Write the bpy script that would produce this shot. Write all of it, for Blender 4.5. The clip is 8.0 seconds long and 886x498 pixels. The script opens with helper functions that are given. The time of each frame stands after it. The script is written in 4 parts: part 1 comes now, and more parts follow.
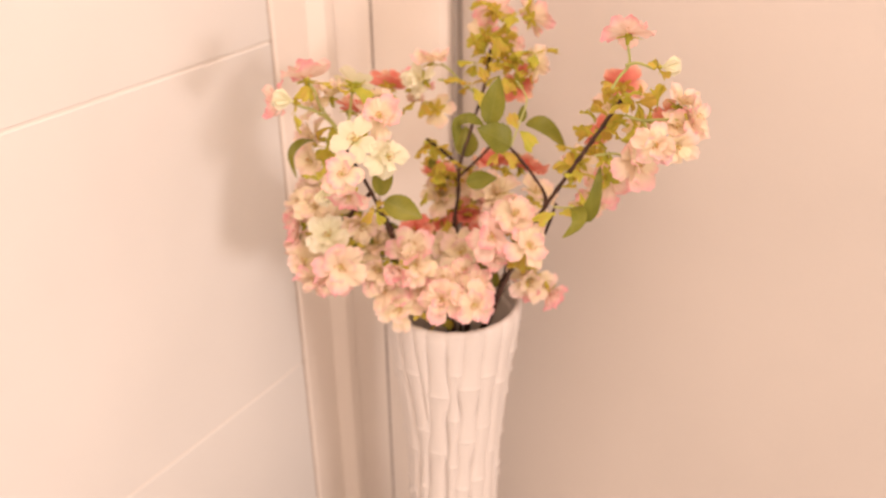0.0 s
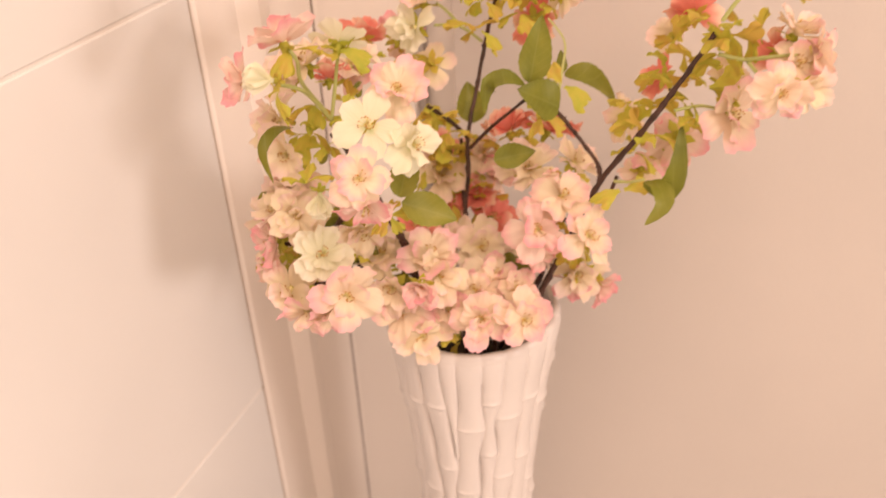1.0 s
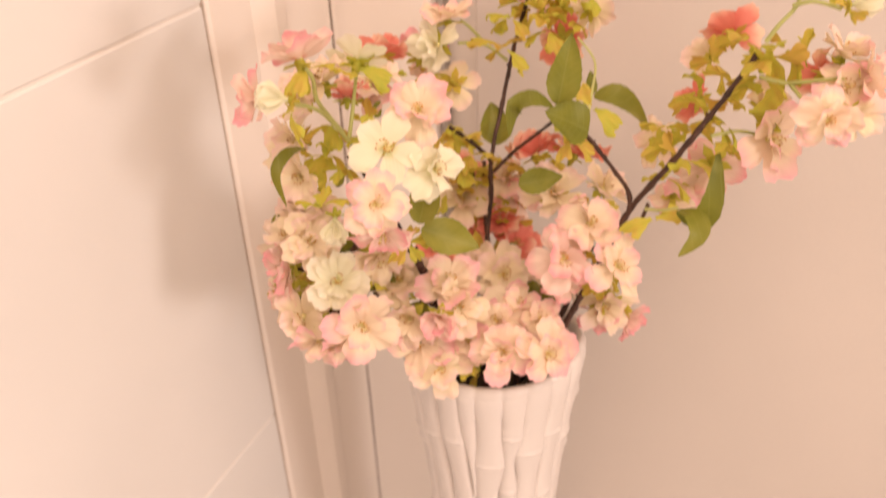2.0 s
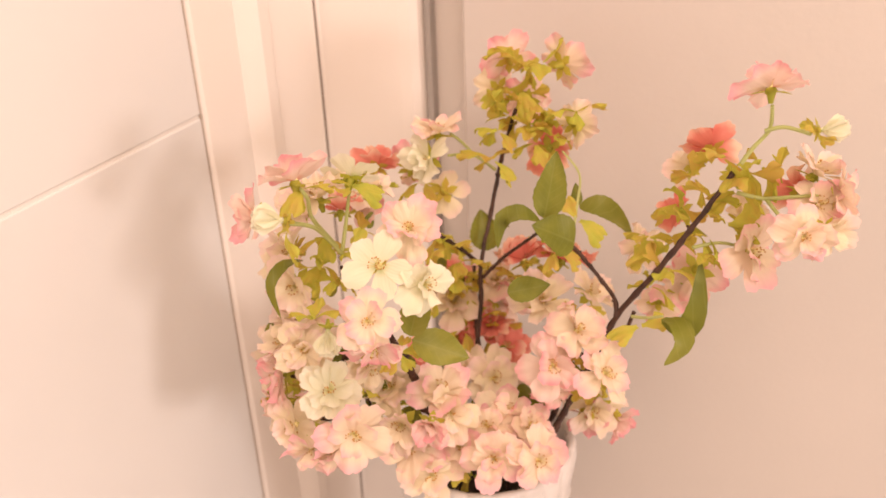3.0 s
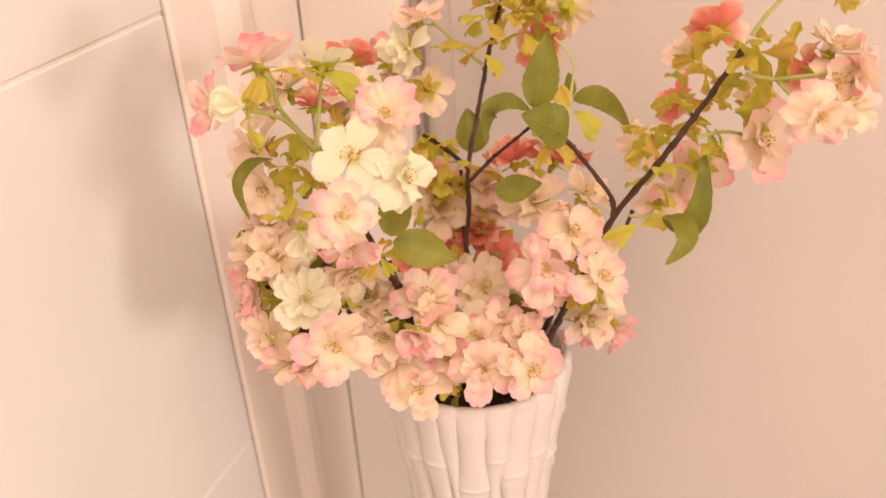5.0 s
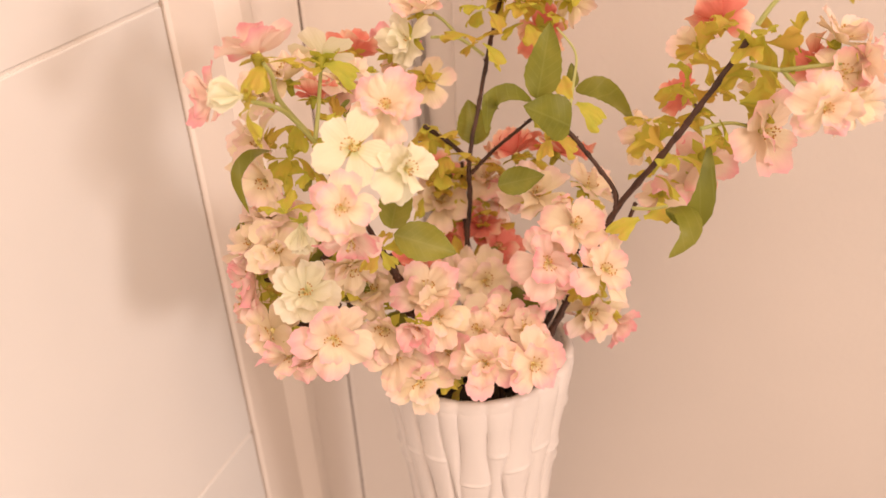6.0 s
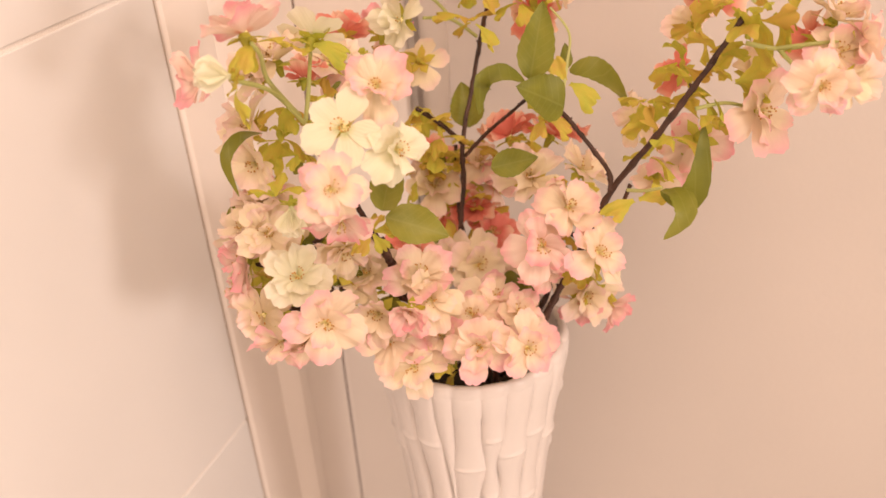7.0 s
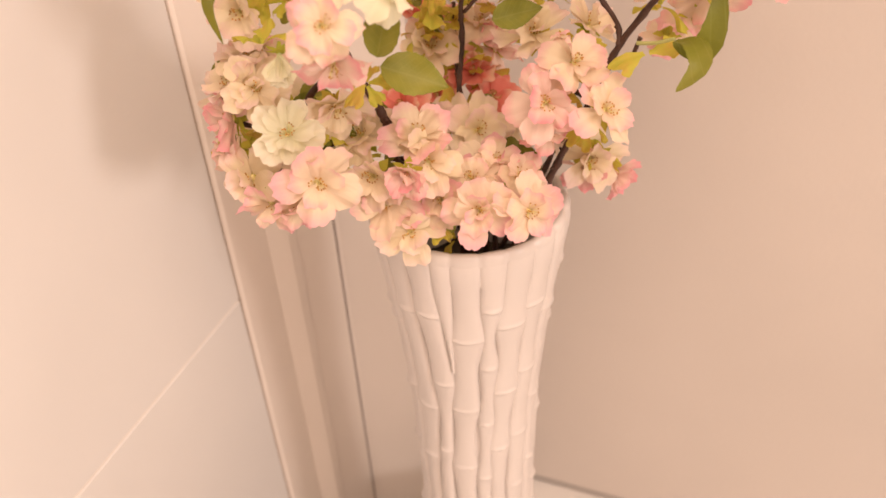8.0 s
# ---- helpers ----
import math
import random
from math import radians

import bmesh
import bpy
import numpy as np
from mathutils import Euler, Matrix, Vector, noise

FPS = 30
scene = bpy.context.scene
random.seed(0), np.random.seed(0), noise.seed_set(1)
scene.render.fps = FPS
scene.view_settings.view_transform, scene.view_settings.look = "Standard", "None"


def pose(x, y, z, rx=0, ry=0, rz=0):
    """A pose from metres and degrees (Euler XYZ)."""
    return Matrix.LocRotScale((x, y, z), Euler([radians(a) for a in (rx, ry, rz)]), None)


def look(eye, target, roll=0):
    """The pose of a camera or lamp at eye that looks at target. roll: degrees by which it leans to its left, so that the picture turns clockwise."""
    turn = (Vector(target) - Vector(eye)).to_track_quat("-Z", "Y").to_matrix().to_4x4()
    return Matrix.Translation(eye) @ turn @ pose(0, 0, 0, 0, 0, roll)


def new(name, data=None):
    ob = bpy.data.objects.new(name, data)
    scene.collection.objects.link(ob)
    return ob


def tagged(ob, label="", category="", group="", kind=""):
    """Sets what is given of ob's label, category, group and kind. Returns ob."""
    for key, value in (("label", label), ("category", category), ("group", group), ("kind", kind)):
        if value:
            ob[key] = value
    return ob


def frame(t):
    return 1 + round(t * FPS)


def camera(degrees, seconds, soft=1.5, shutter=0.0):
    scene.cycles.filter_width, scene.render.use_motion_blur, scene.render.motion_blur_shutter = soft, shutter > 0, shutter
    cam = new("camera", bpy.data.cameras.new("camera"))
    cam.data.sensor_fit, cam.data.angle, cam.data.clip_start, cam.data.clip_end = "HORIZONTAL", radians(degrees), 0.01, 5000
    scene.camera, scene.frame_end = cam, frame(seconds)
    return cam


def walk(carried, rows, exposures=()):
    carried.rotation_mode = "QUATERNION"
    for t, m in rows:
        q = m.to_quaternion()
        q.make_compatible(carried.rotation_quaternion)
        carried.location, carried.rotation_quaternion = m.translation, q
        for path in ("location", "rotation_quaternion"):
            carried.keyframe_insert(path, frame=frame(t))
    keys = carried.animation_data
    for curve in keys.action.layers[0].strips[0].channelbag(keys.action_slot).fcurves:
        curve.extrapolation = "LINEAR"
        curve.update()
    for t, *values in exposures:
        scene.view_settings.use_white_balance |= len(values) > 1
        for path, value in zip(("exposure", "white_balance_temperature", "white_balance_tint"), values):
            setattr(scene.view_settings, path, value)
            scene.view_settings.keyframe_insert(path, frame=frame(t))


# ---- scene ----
cam = camera(53.4, 8.0, soft=1.6, shutter=0.4)
# shallow focus, set once on the nearer blossoms
cam.data.dof.use_dof = True
cam.data.dof.focus_distance = 0.365
cam.data.dof.aperture_fstop = 11.0
# seconds, eye x y z, yaw, pitch, roll
ROWS = [
    (0, 0.2895, -0.4729, 0.7218, 32.19, -28.07, -0.62),
    (0.5, 0.1865, -0.4084, 0.7203, 24.53, -31.47, -2.41),
    (1, 0.1431, -0.3843, 0.6888, 22.60, -32.91, -2.53),
    (1.5, 0.1289, -0.3735, 0.6803, 24.11, -34.01, -2.50),
    (2, 0.1345, -0.3654, 0.6818, 24.00, -31.75, -2.37),
    (2.2, 0.1325, -0.3648, 0.6858, 23.84, -28.65, -1.92),
    (3.3, 0.1408, -0.3672, 0.7011, 23.03, -26.72, -2.49),
    (3.5, 0.1431, -0.3684, 0.6977, 22.79, -27.06, -2.56),
    (4, 0.1405, -0.3639, 0.6883, 22.30, -28.11, -2.62),
    (4.5, 0.1353, -0.3521, 0.6742, 22.79, -30.26, -3.19),
    (5, 0.1329, -0.3471, 0.6700, 23.08, -30.85, -3.15),
    (6.5, 0.1309, -0.3436, 0.6660, 23.10, -31.71, -3.21),
    (7, 0.1324, -0.3418, 0.6636, 23.01, -32.01, -3.37),
    (7.2, 0.1325, -0.3403, 0.6613, 23.16, -32.39, -3.23),
    (7.5, 0.1296, -0.3398, 0.6437, 22.93, -36.45, -2.97),
    (8, 0.1277, -0.3399, 0.6379, 22.85, -38.11, -3.34),
]
walk(cam, [(t, pose(x, y, z, 90 + pitch, 0, yaw) @ pose(0, 0, 0, 0, 0, roll)) for t, x, y, z, yaw, pitch, roll in ROWS],
     exposures=[(0.0, 0.03, 6380, 10), (1.0, 0.0, 6480, 10), (2.2, 0.01, 6460, 10), (3.3, 0.04, 6300, 10), (4.0, 0.035, 6320, 10), (5.0, 0.01, 6480, 10), (6.5, 0.0, 6500, 10), (7.0, 0.0, 6500, 10), (7.5, -0.03, 6570, 10), (8.0, -0.03, 6570, 10)])

# ---- light ----
world = bpy.data.worlds.new("world")
scene.world = world
world.use_nodes = True
world.node_tree.nodes["Background"].inputs[0].default_value = (1.0, 0.80, 0.66, 1)
world.node_tree.nodes["Background"].inputs[1].default_value = 0.05


def area_lamp(name, eye, target, size, watts, colour):
    data = bpy.data.lights.new(name, "AREA")
    data.shape, data.size, data.energy, data.color = "DISK", size, watts, colour
    ob = new(name, data)
    ob.matrix_world = look(eye, target)
    return ob


# low warm lamp beside the camera; broad soft fill added overhead, without a fitting
area_lamp("side_lamp", (1.80, -0.83, 0.85), (-0.05, 0.0, 0.40), 0.34, 14.2, (1.0, 0.855, 0.79))
area_lamp("overhead_fill", (0.65, -0.90, 1.75), (-0.1, -0.05, 0.5), 1.1, 22.2, (1.0, 0.757, 0.61))


# ---- materials ----
def material(name, colour, rough=0.5, spec=0.5, metal=0.0):
    m = bpy.data.materials.new(name)
    m.use_nodes = True
    b = m.node_tree.nodes["Principled BSDF"]
    b.inputs["Base Color"].default_value = (*colour, 1)
    b.inputs["Roughness"].default_value = rough
    b.inputs["Metallic"].default_value = metal
    b.inputs["Specular IOR Level"].default_value = spec
    return m, m.node_tree.nodes, m.node_tree.links, b


def noise_tex(nodes, links, scale, detail=4.0, coords="Object", rough=0.5):
    tc = nodes.new("ShaderNodeTexCoord")
    n = nodes.new("ShaderNodeTexNoise")
    n.inputs["Scale"].default_value, n.inputs["Detail"].default_value = scale, detail
    n.inputs["Roughness"].default_value = rough
    links.new(tc.outputs[coords], n.inputs["Vector"])
    return n.outputs["Fac"]


def ramp(nodes, links, fac, stops):
    r = nodes.new("ShaderNodeValToRGB")
    e = r.color_ramp.elements
    while len(e) < len(stops):
        e.new(0.5)
    for el, (p, c) in zip(e, stops):
        el.position, el.color = p, (*c, 1)
    if fac is not None:
        links.new(fac, r.inputs["Fac"])
    return r


def bump(nodes, links, bsdf, fac, strength, distance):
    n = nodes.new("ShaderNodeBump")
    n.inputs["Strength"].default_value, n.inputs["Distance"].default_value = strength, distance
    links.new(fac, n.inputs["Height"])
    links.new(n.outputs["Normal"], bsdf.inputs["Normal"])
    return n


def painted(name, colour, rough, grain, strength, spread=0.04):
    m, n, l, b = material(name, colour, rough)
    big = noise_tex(n, l, 5.0, 3.0)
    lo = tuple(c * (1 - spread) for c in colour)
    hi = tuple(min(1, c * (1 + spread * 0.6)) for c in colour)
    l.new(ramp(n, l, big, [(0.3, lo), (0.7, hi)]).outputs["Color"], b.inputs["Base Color"])
    bump(n, l, b, noise_tex(n, l, grain, 5.0), strength, 0.001)
    return m


tile_glaze = painted("tile_glaze", (0.75, 0.722, 0.698), 0.34, 26.0, 0.10)
grout_mat = painted("grout", (0.84, 0.79, 0.74), 0.9, 900.0, 0.5)
gloss_paint = painted("gloss_paint", (0.825, 0.745, 0.68), 0.42, 60.0, 0.12)
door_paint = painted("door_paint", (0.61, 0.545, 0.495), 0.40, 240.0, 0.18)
room_paint = painted("room_paint", (0.84, 0.78, 0.72), 0.85, 150.0, 0.3)
floor_mat = painted("floor_vinyl", (0.76, 0.72, 0.68), 0.35, 40.0, 0.1)
# grey for the rubber seal and for the painted shade under the door
seal_shade_mat = painted("grey_rubber_and_shade", (0.42, 0.38, 0.35), 0.7, 300.0, 0.2)
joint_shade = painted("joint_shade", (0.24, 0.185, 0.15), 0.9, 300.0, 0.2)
dark_gap = painted("dark_filler", (0.42, 0.34, 0.28), 0.9, 300.0, 0.2)
ceramic = painted("ceramic_glaze", (0.685, 0.625, 0.59), 0.32, 90.0, 0.06, 0.02)
soil_mat = painted("dark_foam", (0.05, 0.035, 0.02), 0.95, 120.0, 0.6)


def petal_mat(name, base, mid, tip):
    # colour runs along the petal, from the claw to the edge, and differs from petal to petal
    m, n, l, b = material(name, mid, 0.66, 0.22)
    tc = n.new("ShaderNodeTexCoord")
    far = n.new("ShaderNodeVectorMath")
    far.operation = "LENGTH"
    l.new(tc.outputs["Object"], far.inputs[0])
    info = n.new("ShaderNodeObjectInfo")
    a = n.new("ShaderNodeMath")
    a.operation = "MULTIPLY_ADD"
    a.inputs[1].default_value = 0.30
    l.new(noise_tex(n, l, 3.4, 3.0), a.inputs[0])
    l.new(far.outputs["Value"], a.inputs[2])
    c = n.new("ShaderNodeMath")
    c.operation = "MULTIPLY_ADD"
    c.inputs[1].default_value = 0.42
    l.new(info.outputs["Random"], c.inputs[0])
    l.new(a.outputs[0], c.inputs[2])
    sc = n.new("ShaderNodeMath")
    sc.operation = "MULTIPLY"
    sc.inputs[1].default_value = 0.62
    l.new(c.outputs[0], sc.inputs[0])
    col = ramp(n, l, sc.outputs[0], [(0.13, base), (0.33, mid), (0.64, mid), (0.90, tip)])
    # some petals are flushed all over
    spin = n.new("ShaderNodeMath")
    spin.operation = "MULTIPLY"
    spin.inputs[1].default_value = 7.31
    l.new(info.outputs["Random"], spin.inputs[0])
    part_of = n.new("ShaderNodeMath")
    part_of.operation = "FRACT"
    l.new(spin.outputs[0], part_of.inputs[0])
    share = n.new("ShaderNodeMath")
    share.operation = "MULTIPLY"
    share.inputs[1].default_value = 0.20
    l.new(part_of.outputs[0], share.inputs[0])
    flush = n.new("ShaderNodeMix")
    flush.data_type = "RGBA"
    flush.inputs["B"].default_value = (*tip, 1)
    l.new(share.outputs[0], flush.inputs["Factor"])
    l.new(col.outputs["Color"], flush.inputs["A"])
    l.new(flush.outputs["Result"], b.inputs["Base Color"])
    veins = n.new("ShaderNodeTexWave")
    veins.bands_direction = "Y"
    veins.inputs["Scale"].default_value, veins.inputs["Distortion"].default_value = 3.2, 2.5
    l.new(tc.outputs["Object"], veins.inputs["Vector"])
    bump(n, l, b, veins.outputs["Fac"], 0.13, 0.0006)
    t = n.new("ShaderNodeBsdfTranslucent")
    l.new(flush.outputs["Result"], t.inputs["Color"])
    mix = n.new("ShaderNodeMixShader")
    mix.inputs[0].default_value = 0.37
    l.new(b.outputs[0], mix.inputs[1])
    l.new(t.outputs[0], mix.inputs[2])
    l.new(mix.outputs[0], n["Material Output"].inputs["Surface"])
    return m


PETAL = {
    "white": petal_mat("petal_white", (0.62, 0.68, 0.27), (0.86, 0.83, 0.62), (0.88, 0.83, 0.68)),
    "cream": petal_mat("petal_cream", (0.80, 0.66, 0.25), (0.90, 0.785, 0.56), (0.92, 0.71, 0.65)),
    "blush": petal_mat("petal_blush", (0.84, 0.58, 0.23), (0.91, 0.785, 0.59), (0.92, 0.53, 0.56)),
    "pink": petal_mat("petal_pink", (0.80, 0.28, 0.16), (0.90, 0.725, 0.62), (0.89, 0.41, 0.45)),
    "hot": petal_mat("petal_hot", (0.50, 0.05, 0.03), (0.83, 0.25, 0.20), (0.92, 0.62, 0.46)),
}


def leaf_mat(name, stops, rough, veined=False, along=0.0):
    m, n, l, b = material(name, stops[0], rough, 0.35)
    info = n.new("ShaderNodeObjectInfo")
    big = noise_tex(n, l, 2.2, 4.0)
    a = n.new("ShaderNodeMath")
    a.operation = "MULTIPLY_ADD"
    a.inputs[1].default_value = 0.45
    l.new(info.outputs["Random"], a.inputs[0])
    s = n.new("ShaderNodeMath")
    s.operation = "MULTIPLY_ADD"
    s.inputs[1].default_value = 0.9
    s.inputs[2].default_value = -0.18
    l.new(big, s.inputs[0])
    l.new(s.outputs[0], a.inputs[2])
    k = len(stops) - 1
    if along:
        # greener at the foot, yellower towards the teeth
        where = n.new("ShaderNodeTexCoord")
        split = n.new("ShaderNodeSeparateXYZ")
        l.new(where.outputs["Object"], split.inputs[0])
        more = n.new("ShaderNodeMath")
        more.operation = "MULTIPLY_ADD"
        more.inputs[1].default_value = along
        l.new(split.outputs["X"], more.inputs[0])
        l.new(a.outputs[0], more.inputs[2])
        a = more
    col = ramp(n, l, a.outputs[0], [(0.12 + 0.76 * i / k, c) for i, c in enumerate(stops)])
    out = col.outputs["Color"]
    if veined:
        # side veins run slantwise from the midrib
        tc = n.new("ShaderNodeTexCoord")
        sep = n.new("ShaderNodeSeparateXYZ")
        l.new(tc.outputs["Object"], sep.inputs[0])
        side = n.new("ShaderNodeMath")
        side.operation = "ABSOLUTE"
        l.new(sep.outputs["Y"], side.inputs[0])
        slant = n.new("ShaderNodeMath")
        slant.operation = "MULTIPLY_ADD"
        slant.inputs[1].default_value = -0.55
        l.new(side.outputs[0], slant.inputs[0])
        l.new(sep.outputs["X"], slant.inputs[2])
        wave = n.new("ShaderNodeMath")
        wave.operation = "PINGPONG"
        wave.inputs[1].default_value = 0.062
        l.new(slant.outputs[0], wave.inputs[0])
        lines = ramp(n, l, wave.outputs[0], [(0.0, (1, 1, 1)), (0.010, (0, 0, 0))])
        rib = ramp(n, l, side.outputs[0], [(0.012, (1, 1, 1)), (0.03, (0, 0, 0))])
        both = n.new("ShaderNodeMath")
        both.operation = "MAXIMUM"
        l.new(lines.outputs["Color"], both.inputs[0])
        l.new(rib.outputs["Color"], both.inputs[1])
        faint = n.new("ShaderNodeMath")
        faint.operation = "MULTIPLY"
        faint.inputs[1].default_value = 0.13
        l.new(both.outputs[0], faint.inputs[0])
        tint = n.new("ShaderNodeMix")
        tint.data_type = "RGBA"
        tint.inputs["B"].default_value = (0.42, 0.42, 0.13, 1)
        l.new(faint.outputs[0], tint.inputs["Factor"])
        l.new(out, tint.inputs["A"])
        out = tint.outputs["Result"]
    l.new(out, b.inputs["Base Color"])
    bump(n, l, b, noise_tex(n, l, 30.0, 4.0), 0.25, 0.0006)
    t = n.new("ShaderNodeBsdfTranslucent")
    l.new(out, t.inputs["Color"])
    mix = n.new("ShaderNodeMixShader")
    mix.inputs[0].default_value = 0.22 if veined else 0.48
    l.new(b.outputs[0], mix.inputs[1])
    l.new(t.outputs[0], mix.inputs[2])
    l.new(mix.outputs[0], n["Material Output"].inputs["Surface"])
    return m


leaf_green = leaf_mat("leaf_green", [(0.135, 0.145, 0.018), (0.20, 0.205, 0.025), (0.28, 0.265, 0.040)], 0.45, True)
bract_green = leaf_mat("bract_olive", [(0.44, 0.50, 0.07), (0.56, 0.56, 0.08), (0.64, 0.56, 0.09), (0.66, 0.46, 0.10)], 0.6, along=0.16)
stalk_green = leaf_mat("stalk_green", [(0.60, 0.63, 0.25), (0.68, 0.68, 0.32)], 0.55)
bark, bn, bl, bb = material("bark", (0.06, 0.03, 0.025), 0.6)
bl.new(ramp(bn, bl, noise_tex(bn, bl, 90.0, 5.0), [(0.35, (0.026, 0.010, 0.006)), (0.75, (0.095, 0.040, 0.024))]).outputs["Color"], bb.inputs["Base Color"])
bump(bn, bl, bb, noise_tex(bn, bl, 420.0, 4.0), 0.7, 0.0012)
stamen_mat = painted("stamen", (0.90, 0.78, 0.36), 0.7, 200.0, 0.1, 0.2)
anther_mat = painted("anther", (0.55, 0.28, 0.06), 0.7, 200.0, 0.1, 0.3)


# ---- building helpers ----
def part(name, bm, mat, parent=None, label="", smooth=True):
    me = bpy.data.meshes.new(name)
    bm.normal_update()
    bm.to_mesh(me)
    bm.free()
    me.materials.append(mat)
    if smooth:
        for p in me.polygons:
            p.use_smooth = True
    ob = new(name, me)
    ob.parent = parent
    if label:
        ob["label"] = label
    return ob


def box(bm, lo, hi, bevel=0.0):
    r = bmesh.ops.create_cube(bm, size=1)
    for v in r["verts"]:
        v.co = Vector([lo[i] + (v.co[i] + 0.5) * (hi[i] - lo[i]) for i in range(3)])
    if bevel:
        es = list({e for v in r["verts"] for e in v.link_edges})
        bmesh.ops.bevel(bm, geom=es, offset=bevel, segments=2, affect="EDGES", profile=0.5)
    return bm


def block(name, lo, hi, mat, parent=None, bevel=0.0, label=""):
    return part(name, box(bmesh.new(), lo, hi, bevel), mat, parent, label, smooth=False)


def extrude_profile(name, prof, z0, z1, mat, parent=None, label=""):
    bm = bmesh.new()
    a = [bm.verts.new((x, y, z0)) for x, y in prof]
    b = [bm.verts.new((x, y, z1)) for x, y in prof]
    k = len(prof)
    for i in range(k):
        bm.faces.new((a[i], a[(i + 1) % k], b[(i + 1) % k], b[i]))
    bm.faces.new(list(reversed(a)))
    bm.faces.new(b)
    bmesh.ops.recalc_face_normals(bm, faces=bm.faces)
    return part(name, bm, mat, parent, label, smooth=False)


# ---- the room corner ----
WEST, DOOR_Y, TOP, FLOOR = -0.18, 0.133, 2.30, -0.19
LEDGE = -0.010                      # top of the step that the vase stands on
EDGE_Y = 0.028                      # the tiles end here
floor = tagged(block("floor", (-0.30, -1.90, FLOOR - 0.05), (2.0, 0.40, FLOOR), floor_mat), "pale smooth floor", "floor", kind="structure")
ceiling = tagged(block("ceiling", (-0.30, -1.90, TOP), (2.0, 0.40, TOP + 0.08), room_paint), "plain painted ceiling", "ceiling", kind="structure")
wall_south = tagged(block("wall_south", (-0.30, -1.98, FLOOR), (2.0, -1.90, TOP), room_paint), "plain painted wall", "wall", kind="structure")
wall_east = tagged(block("wall_east", (2.0, -1.98, FLOOR), (2.08, 0.40, TOP), room_paint), "plain painted wall", "wall", kind="structure")
wall_north = tagged(block("wall_north", (-0.30, 0.30, FLOOR), (2.0, 0.40, TOP), room_paint), "plain painted wall behind the open door", "wall", kind="structure")
wall_west = tagged(block("wall_west", (-0.30, -1.90, FLOOR), (WEST - 0.0009, 0.30, TOP), grout_mat), "white tiled wall with thin joints", "wall", kind="structure")

# glazed wall tiles, 300 mm high
for row in range(9):
    z0 = -0.355 + 0.30 * row
    for col in range(4):
        y1 = EDGE_Y - 0.50 * col
        lo, hi = (WEST - 0.005, max(y1 - 0.498, -1.89), max(z0 + 0.0012, FLOOR + 0.002)), (WEST, y1 - 0.0006, min(z0 + 0.2988, TOP - 0.002))
        block("tile", lo, hi, tile_glaze, wall_west, bevel=0.0007)

# dark joint between the tiles and the architrave
trim = tagged(block("trim", (WEST - 0.006, EDGE_Y - 0.0003, FLOOR), (WEST - 0.0006, EDGE_Y + 0.0009, TOP), dark_gap), "thin dark joint beside the tiles", "joint", kind="structure")

# dark strip set into the gap beside the jamb, its colour stands for shade
block("joint", (-0.1860, 0.1288, FLOOR), (-0.1597, 0.1315, TOP), joint_shade, trim, label="dark strip for the shade in the gap between architrave and jamb")

# dark specks where the level joints run into it
for z in (-0.055, 0.245, 0.545):
    block("speck", (WEST - 0.004, EDGE_Y - 0.0012, z - 0.0014), (WEST + 0.0003, EDGE_Y + 0.0004, z + 0.0014), dark_gap, trim, 0.0003)

ARCH = [(-0.1865, 0.0292), (-0.1795, 0.0292), (-0.1775, 0.0306), (-0.1755, 0.066), (-0.1725, 0.0685), (-0.1672, 0.0735), (-0.1650, 0.0760),
        (-0.1645, 0.0850), (-0.1655, 0.0872), (-0.1690, 0.0890), (-0.1695, 0.0905), (-0.1600, 0.1258), (-0.1590, 0.1276), (-0.1600, 0.1287), (-0.1865, 0.1287)]
architrave = tagged(extrude_profile("architrave", ARCH, FLOOR, TOP, gloss_paint), "white painted moulded door architrave on the tiled wall", "architrave", kind="structure")

JAMB = [(-0.1865, 0.1316), (-0.1590, 0.1316), (-0.1575, 0.1330), (-0.1080, 0.1440), (-0.1010, 0.1462), (-0.0965, 0.1500), (-0.0955, 0.1540), (-0.0960, 0.2400), (-0.1865, 0.2400)]
door_jamb = tagged(extrude_profile("door_jamb", JAMB, FLOOR, TOP, gloss_paint), "white painted door jamb with a rounded edge", "door jamb", kind="structure")
back = tagged(block("jamb_gap", (-0.0960, 0.166, FLOOR), (-0.0610, 0.240, TOP), gloss_paint), "shaded rebate between jamb and door", "door rebate", kind="structure")
door_1 = tagged(new("door_1"), "plain white painted door standing open", "door", kind="structure")
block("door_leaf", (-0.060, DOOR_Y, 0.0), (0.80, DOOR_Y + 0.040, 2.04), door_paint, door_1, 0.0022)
# grey strip added to darken the gap under the leaf like shade
block("under_door_shade", (-0.058, DOOR_Y + 0.0022, LEDGE + 0.0005), (0.798, DOOR_Y + 0.030, -0.0004), seal_shade_mat, door_1, 0.0006, "grey strip for the shade in the gap under the door")
block("door_seal", (-0.0952, 0.1560, FLOOR), (-0.0905, 0.1655, TOP), seal_shade_mat, back, 0.001, "dark rubber seal strip")

# unseen corner behind the vase cut off slantwise, to keep step shadow off the jamb
STEP = [(-0.0470, -0.42), (1.10, -0.42), (1.10, 0.26), (-0.012, 0.26), (-0.012, 0.130), (-0.0470, 0.030)]
step = tagged(extrude_profile("step", STEP, FLOOR, LEDGE, floor_mat), "low white step that the vase stands on", "step", kind="structure")

